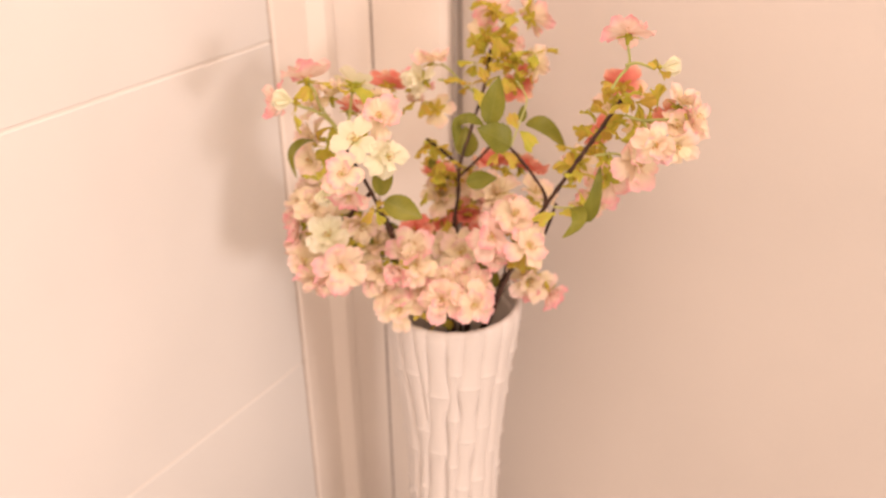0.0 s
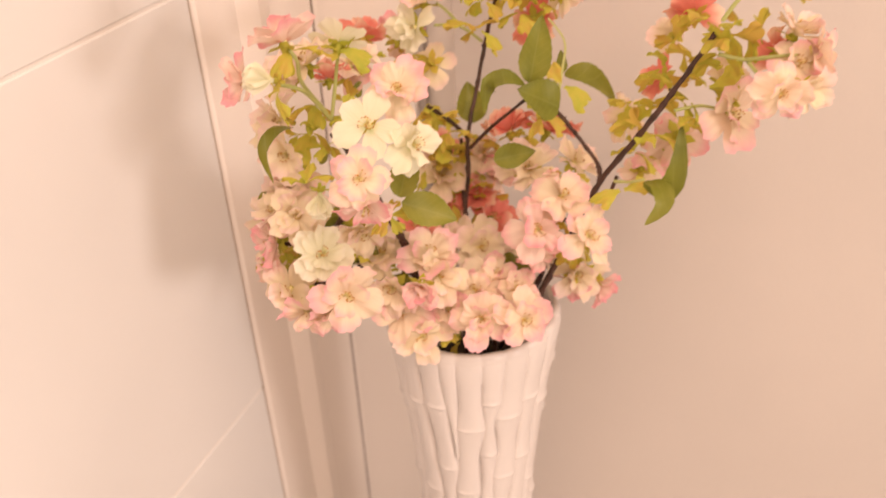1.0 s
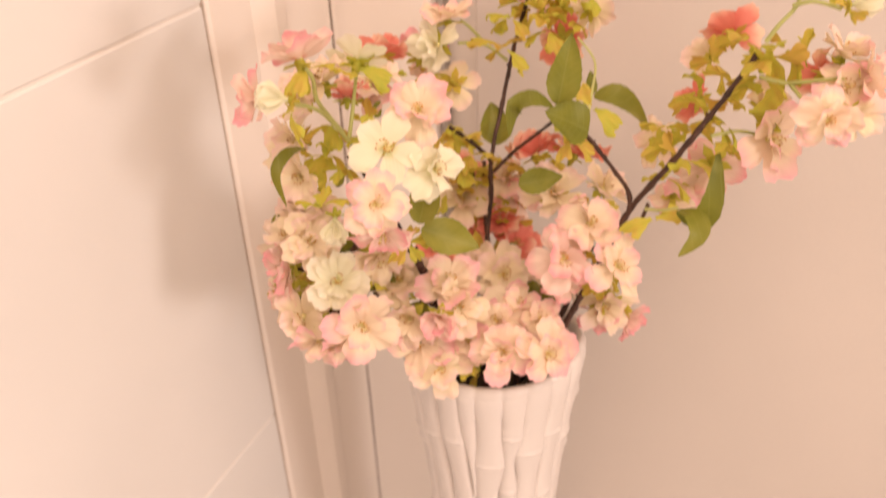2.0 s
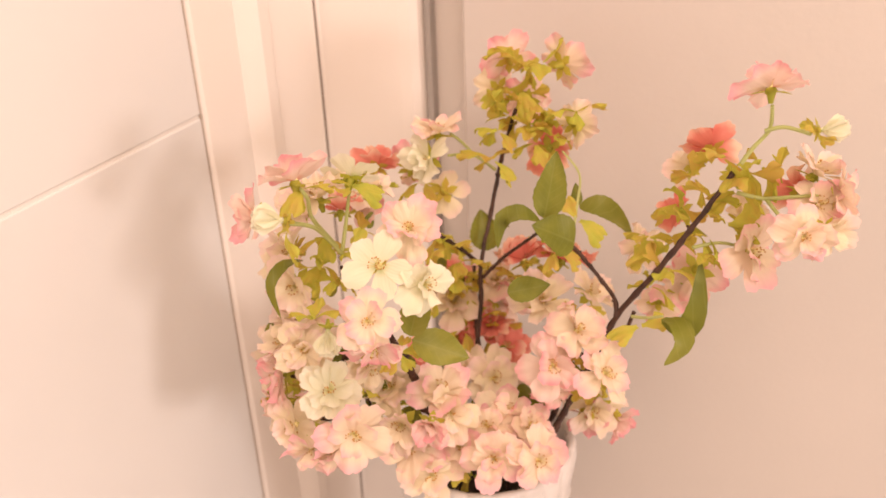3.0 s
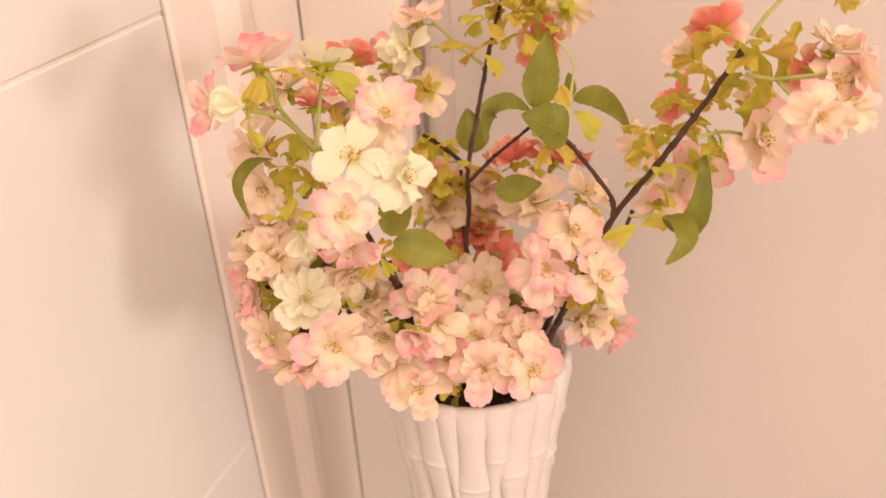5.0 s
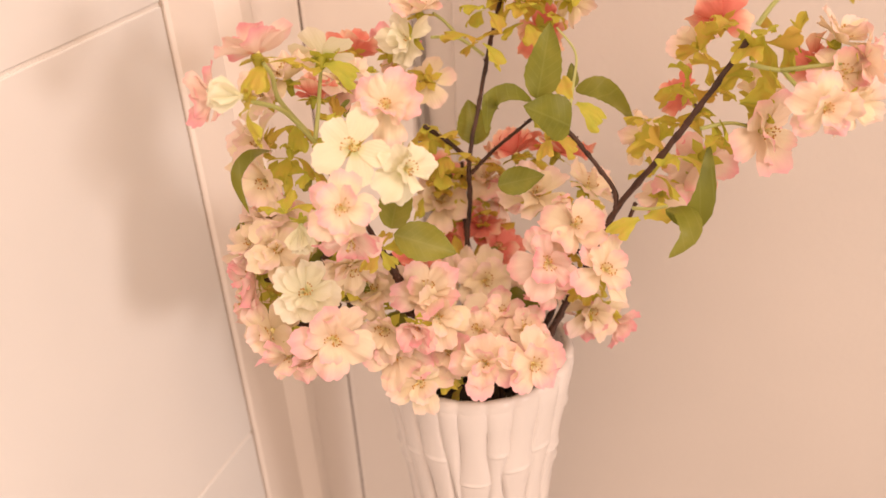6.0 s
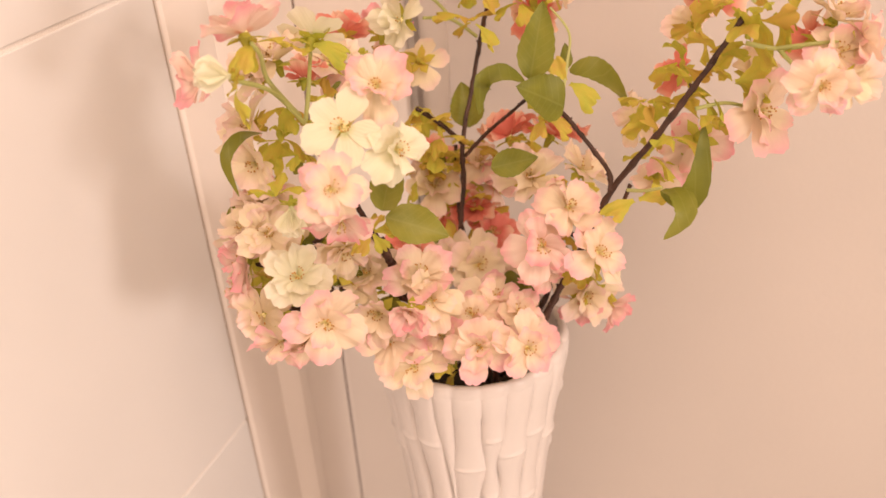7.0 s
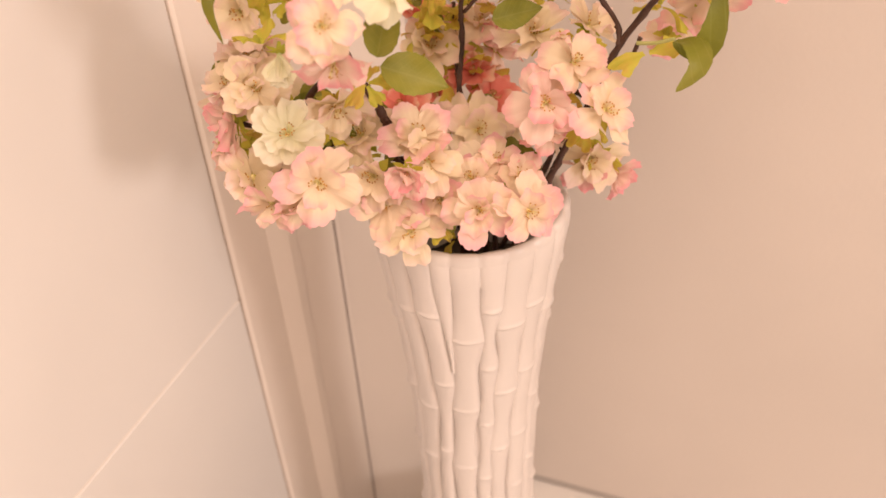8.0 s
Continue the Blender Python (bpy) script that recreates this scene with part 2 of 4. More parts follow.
# ---- the vase ----
PROFILE = [(LEDGE, 0.0465), (0.02, 0.0440), (0.09, 0.0392), (0.17, 0.0366), (0.255, 0.0385), (0.31, 0.0430), (0.345, 0.0475), (0.37, 0.0512), (0.386, 0.0530)]


def vase_radius(z):
    return float(np.interp(z, [p[0] for p in PROFILE], [p[1] for p in PROFILE]))


def ring_mesh(rows, seg, closed=False):
    bm = bmesh.new()
    rings = [[bm.verts.new((r(a) * math.cos(a), r(a) * math.sin(a), z(a))) for a in (2 * math.pi * i / seg for i in range(seg))] for r, z in rows]
    for p, q in zip(rings, rings[1:]):
        for i in range(seg):
            j = (i + 1) % seg
            bm.faces.new((p[i], p[j], q[j], q[i]))
    if closed:
        bm.faces.new(list(reversed(rings[0])))
        bm.faces.new(rings[-1])
    bmesh.ops.recalc_face_normals(bm, faces=bm.faces)
    return bm


vase = tagged(new("vase"), "tall white glazed ceramic vase moulded like bamboo canes", "vase")
rng = random.Random(5)
# canes: heights with the centre's bearing and half the width in degrees, then the heights of the nodes
CANES = [
    ([(0.386, -135, 9), (0.30, -136, 10), (0.20, -138, 9), (0.0, -137, 9)], [0.325, 0.272, 0.205, 0.14, 0.07]),
    ([(0.386, -117, 9), (0.33, -119, 9), (0.265, -116, 12), (0.20, -121, 9), (0.10, -119, 10)], [0.340, 0.263, 0.217, 0.150, 0.08]),
    ([(0.386, -100, 8), (0.345, -100, 9), (0.30, -96, 9.5), (0.285, -95, 9), (0.24, -98, 6), (0.20, -102, 8), (0.10, -102, 9)], [0.343, 0.289, 0.229, 0.165, 0.10, 0.04]),
    ([(0.386, -87, 6.5), (0.35, -87, 5.5), (0.33, -86, 3.5), (0.30, -85, 1.0)], []),
    ([(0.386, -73, 8.5), (0.345, -73, 9), (0.325, -73, 11), (0.30, -76, 9.5), (0.27, -78, 11), (0.245, -80, 9.5), (0.218, -82, 11), (0.10, -82, 10)], [0.327, 0.269, 0.217, 0.155, 0.09, 0.03]),
    ([(0.386, -57, 8), (0.349, -57, 7), (0.33, -59, 4.5), (0.304, -58, 7), (0.28, -59, 5.5), (0.256, -60, 7), (0.23, -61, 5.5), (0.207, -63, 7), (0.10, -63, 7)], [0.349, 0.304, 0.256, 0.207, 0.15, 0.09, 0.03]),
    ([(0.386, -40.5, 8.5), (0.335, -43, 11), (0.31, -42, 9), (0.281, -43, 11), (0.25, -46, 8.5), (0.232, -48, 10), (0.20, -49, 8), (0.10, -47, 9)], [0.334, 0.281, 0.232, 0.17, 0.10, 0.04]),
    ([(0.386, -23, 9), (0.343, -24, 10), (0.32, -24, 8.5), (0.292, -23, 10), (0.238, -26, 11), (0.19, -28, 10), (0.10, -27, 10)], [0.343, 0.292, 0.238, 0.19, 0.12, 0.06]),
    ([(0.386, -5, 9), (0.30, -4, 10), (0.22, -7, 10), (0.10, -6, 10)], [0.330, 0.262, 0.205, 0.13, 0.05]),
]
edge = 4.5
while edge < 212:
    half = min(rng.uniform(7.5, 11.5), (215.5 - edge) / 2)
    nodes, z = [], LEDGE + rng.uniform(0.01, 0.05)
    while z < 0.352:
        nodes.append(z)
        z += rng.uniform(0.040, 0.075)
    wander = [(z, edge + half + rng.uniform(-3, 3), half * rng.uniform(0.9, 1.15)) for z in (0.33, 0.27, 0.21, 0.14, 0.06)]
    CANES.append(([(0.386, edge + half, half), *wander], nodes))
    edge += 2 * half
CANE_AT = [(math.radians(path[0][1]) % (2 * math.pi), math.radians(path[0][2])) for path, _ in CANES]

rows = [(lambda a, z=z: vase_radius(z) - 0.0042, lambda a, z=z: z) for z in np.linspace(LEDGE, 0.376, 26)]
rows.append((lambda a: 0.0455, lambda a: 0.377))
rows += [(lambda a, z=z: vase_radius(z) - 0.0082, lambda a, z=z: z) for z in np.linspace(0.368, 0.012, 12)]
part("body", ring_mesh(rows, 68, True), ceramic, vase)


def scallop(a):
    a %= 2 * math.pi
    u = min(1.0, min(abs((a - c + math.pi) % (2 * math.pi) - math.pi) / half for c, half in CANE_AT))
    return math.sqrt(max(0.0, 1 - u * u))


# rounded lip that runs over the cane tops
lip = [(0.0450, 0.3690, 0.0016), (0.0478, 0.3760, 0.0020), (0.0488, 0.3800, 0.0020), (0.0490, 0.3830, 0.0018), (0.0485, 0.3852, 0.0013),
       (0.0474, 0.3862, 0.0008), (0.0460, 0.3856, 0.0004), (0.0450, 0.3830, 0.0002), (0.0444, 0.3760, 0.0), (0.0438, 0.3600, 0.0)]
rows = [(lambda a, r=r, k=k: r + k * scallop(a), lambda a, z=z, k=k: z + 0.0012 * (scallop(a) - 0.5) * (1 if k else 0)) for r, z, k in lip]
part("rim", ring_mesh(rows, 240), ceramic, vase, "rounded scalloped white rim")


def cane(path, nodes):
    path = sorted(path)
    levels = [p[0] for p in path]
    foot = LEDGE + 0.0005 if nodes else levels[0]
    lean = rng.uniform(-0.5, 0.5)
    heights = {foot + (0.3850 - foot) * k / 96 for k in range(97)}
    heights |= {q + o for q in nodes for o in (-0.0048, -0.0036, -0.0026, -0.0017, -0.0009, 0, 0.0009, 0.0017, 0.0026, 0.0036, 0.0048)}
    bm = bmesh.new()
    rings = []
    for z in sorted(heights):
        # soften the path's corners over 12 mm
        a = np.radians(np.mean([np.interp(z + o, levels, [p[1] for p in path]) for o in (-0.006, -0.003, 0, 0.003, 0.006)]))
        half = np.radians(np.mean([np.interp(z + o, levels, [p[2] for p in path]) for o in (-0.006, -0.003, 0, 0.003, 0.006)]))
        d = z - min(nodes, key=lambda q: abs(q - z)) if nodes else 1.0
        ridge = math.exp(-(d / 0.0055) ** 2)
        line = math.exp(-(d / 0.0010) ** 2)
        groove = 0.6 * math.exp(-((d + 0.0026) / 0.0011) ** 2) + 0.2 * math.exp(-((d - 0.0026) / 0.0012) ** 2)
        swell = math.exp(-(d / 0.013) ** 2) if nodes else 0.4
        top = max(0.0, (z - 0.377) / 0.008) ** 2
        wide = vase_radius(z) * half * (1.04 if z > 0.365 else 0.92 + 0.17 * swell)
        deep = 0.0044 + 0.0007 * ridge - 0.0006 * groove
        rc = vase_radius(z) - 0.0053 - 0.0032 * top
        c, s = math.cos(a), math.sin(a)
        ring = []
        for j in range(13):
            t = -math.pi * 0.56 + math.pi * 1.12 * j / 12
            up = max(0.0, math.cos(t))
            tilt = lean * 0.0018 * math.sin(t) * math.exp(-(d / 0.012) ** 2)
            out = deep * (up ** 0.75 if up else math.cos(t)) + 0.0008 * line * up ** 1.5
            side = wide * math.sin(t)
            ring.append(bm.verts.new(((rc + out) * c - side * s, (rc + out) * s + side * c, z + tilt)))
        rings.append(ring)
    for p, q in zip(rings, rings[1:]):
        for i in range(12):
            bm.faces.new((p[i], p[i + 1], q[i + 1], q[i]))
    bmesh.ops.recalc_face_normals(bm, faces=bm.faces)
    part("cane", bm, ceramic, vase)


for path, nodes in CANES:
    cane(path, nodes)
rows = [(lambda a: 0.0005, lambda a: 0.334), (lambda a: 0.02, lambda a: 0.336 + 0.003 * math.sin(5 * a)), (lambda a: 0.0375, lambda a: 0.331 + 0.002 * math.sin(7 * a)), (lambda a: 0.0372, lambda a: 0.322)]
part("foam", ring_mesh(rows, 48), soil_mat, vase, "dark foam filling inside the neck")


# ---- the artificial blossom branches ----
def petal_mesh(seed, cup, curl, frill, half, notch):
    # broad rounded blade on a narrow claw, with a soft wave along its edge
    rp = random.Random(seed)
    bm = bmesh.new()
    nu, nv = 8, 20
    ph, skew = rp.uniform(0, 6.28), rp.uniform(-0.10, 0.10)
    grid = []
    for i in range(nu + 1):
        s = 0.03 + 0.97 * i / nu
        row = []
        for j in range(nv + 1):
            v = -1 + 2 * j / nv
            reach = 0.40 + 0.60 * (1 - abs(v) ** 2.5) ** 0.62 - notch * math.exp(-(v / 0.17) ** 2)
            reach += 0.026 * math.sin(7 * v + ph) + 0.020 * math.sin(17 * v + 2 * ph) + 0.010 * (-1) ** j
            r, phi = s * reach, v * half + skew * s
            x, y = r * math.cos(phi), r * math.sin(phi)
            z = cup * (0.30 * r + 0.40 * y * y) - curl * 0.30 * r ** 3 + frill * r ** 3 * (0.16 * math.sin(4.2 * v + ph) + 0.07 * math.sin(9.5 * v + 2 * ph))
            row.append(bm.verts.new((x, y, z)))
        grid.append(row)
    for i in range(nu):
        for j in range(nv):
            bm.faces.new((grid[i][j], grid[i + 1][j], grid[i + 1][j + 1], grid[i][j + 1]))
    return bm


def stored(name, bm, mats):
    out = {}
    me0 = bpy.data.meshes.new(name)
    bm.normal_update()
    bm.to_mesh(me0)
    bm.free()
    for p in me0.polygons:
        p.use_smooth = True
    for key, m in mats.items():
        me = me0.copy()
        me.materials.append(m)
        out[key] = me
    return out


PETALS = [stored("petal", petal_mesh(*k), PETAL) for k in
          ((1, 0.60, 0.30, 0.25, 0.68, 0.03), (2, 0.60, 0.20, 0.55, 0.74, 0.06), (3, 0.45, 0.60, 0.80, 0.70, 0.03), (4, 0.90, 0.10, 0.50, 0.68, 0.05),
           (5, 0.50, 0.40, 1.00, 0.76, 0.09), (6, 0.30, 0.80, 0.70, 0.72, 0.04), (7, 0.95, 0.30, 0.85, 0.72, 0.07), (8, 0.20, 0.50, 1.20, 0.74, 0.02))]


def add_tube(bm, pts, radii, sides=7):
    pts = [Vector(p) for p in pts]
    rings = []
    for i, p in enumerate(pts):
        d = (pts[min(i + 1, len(pts) - 1)] - pts[max(i - 1, 0)]).normalized()
        q = d.to_track_quat("Z", "Y")
        rings.append([bm.verts.new(p + q @ Vector((math.cos(2 * math.pi * k / sides), math.sin(2 * math.pi * k / sides), 0)) * radii[i]) for k in range(sides)])
    for a, b in zip(rings, rings[1:]):
        for k in range(sides):
            j = (k + 1) % sides
            bm.faces.new((a[k], a[j], b[j], b[k]))
    bm.faces.new(list(reversed(rings[0])))
    bm.faces.new(rings[-1])


def smooth_line(pts, n):
    pts = [Vector(p) for p in pts]
    out = []
    for i in range(len(pts) - 1):
        p0, p1, p2, p3 = pts[max(i - 1, 0)], pts[i], pts[i + 1], pts[min(i + 2, len(pts) - 1)]
        for k in range(n):
            t = k / n
            out.append(0.5 * (2 * p1 + (p2 - p0) * t + (2 * p0 - 5 * p1 + 4 * p2 - p3) * t * t + (3 * p1 - p0 - 3 * p2 + p3) * t ** 3))
    out.append(pts[-1])
    return out


def twig(branch, name, pts, r0, r1, mat, knots=True):
    line = smooth_line(pts, 9)
    k = len(line) - 1
    rt = random.Random(len(line) * 31 + int(abs(line[0].x) * 9999))
    radii = [(r0 + (r1 - r0) * i / k) * (1 + (rt.choice((0, 0, 0, 0.28)) if knots else 0)) for i in range(k + 1)]
    jit = [p + Vector((rt.uniform(-1, 1), rt.uniform(-1, 1), 0)) * (r0 * 0.14 if knots else 0) for p in line]
    bm = bmesh.new()
    add_tube(bm, jit, radii, 8)
    if knots:
        for i in range(3, k, 4):
            a = rt.uniform(0, 6.28)
            o = Vector((math.cos(a), math.sin(a), 0.5)) * radii[i] * 1.5
            add_tube(bm, [jit[i], jit[i] + o], [radii[i] * 0.55, radii[i] * 0.38], 5)
    return part(name, bm, mat, branch)


bm = bmesh.new()
for k in range(18):
    a, tilt = k * 2.4, 0.15 + 0.75 * ((k * 7) % 9) / 9
    d = Vector((math.cos(a) * math.sin(tilt), math.sin(a) * math.sin(tilt), math.cos(tilt)))
    h = 0.30 + 0.20 * ((k * 3) % 5) / 5
    add_tube(bm, [d * 0.02, d * h], [0.010, 0.008], 4)
    filled = len(bm.faces)
    bmesh.ops.create_icosphere(bm, subdivisions=1, radius=0.027, matrix=Matrix.Translation(d * h))
    bm.faces.ensure_lookup_table()
    for f in bm.faces[filled:]:
        f.material_index = 1
bmesh.ops.create_uvsphere(bm, u_segments=10, v_segments=5, radius=0.10, matrix=Matrix.Translation((0, 0, 0.02)) @ Matrix.Diagonal((1, 1, 0.55, 1)))
STAMENS = stored("flower_centre", bm, {"": stamen_mat})[""]
STAMENS.materials.append(anther_mat)

bm = bmesh.new()
add_tube(bm, [(0, 0, -0.42), (0, 0, -0.2), (0, 0, -0.06), (0, 0, 0.03)], [0.065, 0.11, 0.17, 0.12], 8)
for k in range(5):
    a = 2 * math.pi * k / 5
    c, s = math.cos(a), math.sin(a)
    base = [(0.10, -0.11, -0.08), (0.10, 0.11, -0.08), (0.36, 0.16, -0.10), (0.36, -0.16, -0.10), (0.62, 0.0, -0.16)]
    vs = [bm.verts.new((x * c - y * s, x * s + y * c, z)) for x, y, z in base]
    bm.faces.new((vs[0], vs[1], vs[2], vs[3]))
    bm.faces.new((vs[3], vs[2], vs[4]))
CALYX = stored("flower", bm, {"": bract_green})[""]

frng = random.Random(21)


def facing(at, way):
    q = Vector(way).to_track_quat("Z", "Y")
    return Matrix.Translation(at) @ q.to_matrix().to_4x4() @ Matrix.Rotation(frng.uniform(0, 6.28), 4, "Z")


def child_at(name, me, parent, m):
    ob = new(name, me)
    ob.parent = parent
    ob.matrix_local = m
    return ob


def flower(branch, at, way, r, tint, openness=1.0, layers=2):
    f = child_at("flower", CALYX, branch, facing(at, way) @ Matrix.Scale(r, 4))
    f["label"] = {"white": "creamy white five-petalled cloth blossom", "cream": "cream double cloth blossom", "blush": "pale cream blossom with pink edges",
                  "pink": "soft pink cloth blossom", "hot": "deep pink cloth blossom"}[tint]
    single = layers == 1
    for layer in range(layers):
        count = (5, 5, 3)[layer]
        size = (1.0 if single else 1.09, 0.82, 0.55)[layer]
        for k in range(count):
            a = 2 * math.pi * (k + 0.5 * layer) / count + frng.uniform(-0.14, 0.14) + layer * 0.3
            lift = math.radians((-4, 24, 52)[layer] + (1 - openness) * 62 + frng.uniform(-20, 26) * (0.3 if single else 1))
            s = size * frng.uniform(0.92, 1.08)
            m = Matrix.Rotation(a, 4, "Z") @ Matrix.Translation((0.03, 0, 0.02 + 0.05 * layer)) @ Matrix.Rotation(-lift, 4, "Y") @ Matrix.Rotation(frng.uniform(-0.50, 0.50) * (0.25 if single else 1), 4, "X") @ Matrix.Diagonal((s, s * frng.uniform(0.94, 1.06), s, 1))
            child_at("petal", frng.choice(PETALS[:1] if single else PETALS[1:])[tint], f, m)
    if openness > 0.5:
        child_at("flower_centre", STAMENS, f, Matrix.Translation((0, 0, 0.03)))
    return f


def bud(branch, at, way, r, tint="white"):
    f = child_at("bud", CALYX, branch, facing(at, way) @ Matrix.Scale(r, 4))
    f["label"] = "closed cream blossom bud in a green calyx"
    for k in range(6):
        m = Matrix.Rotation(2 * math.pi * k / 6 + 0.3 * (k % 2), 4, "Z") @ Matrix.Translation((0.10, 0, 0)) @ Matrix.Rotation(-math.radians(84 + 6 * (k % 2)), 4, "Y") @ Matrix.Diagonal((1.2, 1.25, 1.6, 1))
        child_at("petal", PETALS[3][tint], f, m)
    return f


def leaf_mesh(seed, bend, fold, waves, teeth):
    bm = bmesh.new()
    n = 16
    rows = []
    for i in range(n + 1):
        u = i / n
        w = 0.5 * math.sin(math.pi * u ** 0.82) ** 0.80 * (1 - 0.18 * u) if 0 < u < 1 else 0.004
        row = []
        for v in (-1, -0.55, 0, 0.55, 1):
            ww = w * (1 + (teeth * (1 if i % 2 else -1) if abs(v) == 1 else 0))
            z = fold * abs(v) * w * 1.2 + bend * (u * u - 0.35 * u) + waves * math.sin(u * 9 + seed + v) * abs(v) * w - 0.02 * (v == 0)
            row.append(bm.verts.new((u, v * ww, z)))
        rows.append(row)
    for a, b in zip(rows, rows[1:]):
        for j in range(4):
            bm.faces.new((a[j], b[j], b[j + 1], a[j + 1]))
    return bm


LEAVES = [stored("leaf", leaf_mesh(s, b, f, w, 0.025), {"": leaf_green})[""] for s, b, f, w in
          ((1, -0.12, 0.16, 0.10), (2, -0.32, 0.30, 0.12), (3, -0.55, 0.42, 0.16))]


def span(base, tip, width, normal):
    b, t = Vector(base), Vector(tip)
    x = (t - b)
    length = x.length
    x.normalize()
    z = (Vector(normal) - x * Vector(normal).dot(x)).normalized()
    y = z.cross(x)
    m = Matrix((x, y, z)).transposed().to_4x4()
    return Matrix.Translation(b) @ m @ Matrix.Diagonal((length, width, length, 1))


def leaf(branch, base, tip, width, normal, kind=0):
    return child_at("leaf", LEAVES[kind], branch, span(base, tip, width, normal))


def curved_leaf(branch, spine, width, first, last):
    # a leaf whose midrib bends along the spine while its face turns from one way to another
    line = smooth_line(spine, 6)
    n = len(line) - 1
    length = sum((b - a).length for a, b in zip(line, line[1:]))
    bm = bmesh.new()
    rows = []
    for i, p in enumerate(line):
        u = i / n
        d = (line[min(i + 1, n)] - line[max(i - 1, 0)]).normalized()
        z = Vector(first).lerp(Vector(last), u)
        z = (z - d * z.dot(d)).normalized()
        y = z.cross(d)
        w = 0.5 * width * math.sin(math.pi * u ** 0.82) ** 0.85 if 0 < i < n else 0.0001
        rows.append([bm.verts.new((p + y * v * w * (1 + (0.03 if i % 2 else -0.03) * (abs(v) == 1)) + z * (0.22 * abs(v) * w)) / length) for v in (-1, -0.55, 0, 0.55, 1)])
    for a, b in zip(rows, rows[1:]):
        for j in range(4):
            bm.faces.new((a[j], b[j], b[j + 1], a[j + 1]))
    me = stored("leaf", bm, {"": leaf_green})[""]
    return child_at("leaf", me, branch, Matrix.Scale(length, 4))


def bract_mesh(seed):
    # narrow foot, three toothed lobes, folded along the middle and curled
    rp = random.Random(seed)
    bm = bmesh.new()
    n, bend, roll, fold = 9, rp.uniform(-0.9, 0.3), rp.uniform(-0.35, 0.35), rp.uniform(0.15, 0.5)
    rows = []
    for i in range(n + 1):
        u = i / n
        w = 0.090 + 0.42 * max(0.0, (u - 0.12) / 0.88) ** 1.1 * (1 - 0.25 * max(0.0, u - 0.8) / 0.2)
        row = []
        for j in range(13):
            v = -1 + j / 6
            end = max(0.0, u - 0.55) / 0.45
            lobe = 0.10 * math.cos(v * 3 * math.pi) * end + (0.03 if j % 2 else -0.03) * end
            x = u * (1 - 0.16 * v * v * u) + lobe
            z = bend * u * u + fold * abs(v) * w * (1 - 0.5 * u) + 0.12 * math.sin(4.0 * v + seed) * u * u + roll * v * u * u
            row.append(bm.verts.new((x, v * w * (1 + 0.10 * math.sin(u * 14 + seed)), z)))
        rows.append(row)
    for a, b in zip(rows, rows[1:]):
        for j in range(12):
            bm.faces.new((a[j], b[j], b[j + 1], a[j + 1]))
    return bm


BRACTS = [stored("bract", bract_mesh(s), {"": bract_green})[""] for s in (11, 12, 13, 14, 15, 16)]


def bracts(branch, at, count, size, way=(0, 0, 1)):
    # a whorl of lobed olive bracts round one node
    axis = Vector(way).normalized()
    q = axis.to_track_quat("Z", "Y")
    a0 = frng.uniform(0, 6.28)
    for k in range(count):
        a = a0 + 2 * math.pi * k / count + frng.uniform(-0.3, 0.3)
        up = frng.uniform(-0.6, 0.9)
        d = q @ Vector((math.cos(a), math.sin(a), up))
        s = size * frng.uniform(0.75, 1.12)
        nrm = q @ Vector((-math.cos(a) * up, -math.sin(a) * up, 1)) + Vector((frng.uniform(-0.5, 0.5), frng.uniform(-0.5, 0.5), frng.uniform(-0.3, 0.3)))
        b = Vector(at) + d * size * 0.1
        child_at("bract", frng.choice(BRACTS), branch, span(b, b + d.normalized() * s, s, nrm))


def branch_thing(label):
    return tagged(new("blossom_branch"), label, "artificial flower", "blossom branches in the vase")


left_branch = branch_thing("artificial cherry branch with cream and pink blossoms in the vase")
middle_branch = branch_thing("tall brown artificial branch with olive bracts in the vase")
right_branch = branch_thing("brown artificial branch with pink blossoms leaning from the vase")
front_branch = branch_thing("low artificial blossoms with pink edges over the vase rim")


# left branch
twig(left_branch, "stem", [(-0.0040, 0.0040, 0.3350), (-0.0040, -0.0120, 0.3900), (-0.0247, -0.0406, 0.4549), (-0.0304, -0.0519, 0.4836), (-0.0374, -0.0573, 0.5028), (-0.0507, -0.0509, 0.5093)], 0.0019, 0.0008, bark, True)
twig(left_branch, "stalk", [(-0.0455, -0.0558, 0.5178), (-0.0463, -0.0754, 0.5405), (-0.0420, -0.1018, 0.5556), (-0.0429, -0.1064, 0.5589)], 0.001, 0.0008, stalk_green, False)
twig(left_branch, "stalk", [(-0.0484, -0.0563, 0.5227), (-0.0486, -0.0739, 0.5442), (-0.0419, -0.0865, 0.5593), (-0.0417, -0.0910, 0.5657)], 0.001, 0.0008, stalk_green, False)
twig(left_branch, "stalk", [(-0.0469, -0.0550, 0.5199), (-0.0466, -0.0504, 0.5304), (-0.0433, -0.0496, 0.5484)], 0.001, 0.0008, stalk_green, False)
twig(left_branch, "twig", [(-0.0304, -0.0519, 0.4836), (-0.0517, -0.0483, 0.4606), (-0.0632, -0.0540, 0.4404), (-0.0714, -0.0632, 0.4319)], 0.0014, 0.0009, bark, True)
flower(left_branch, (-0.0081, -0.0937, 0.5384), (0.33, -0.76, 0.57), 0.0142, "white", 1.0, 1)
flower(left_branch, (-0.0012, -0.0780, 0.5479), (0.35, -0.68, 0.64), 0.0132, "blush", 1.0, 2)
flower(left_branch, (0.0057, -0.0837, 0.5275), (0.95, -0.26, 0.20), 0.0129, "white", 1.0, 2)
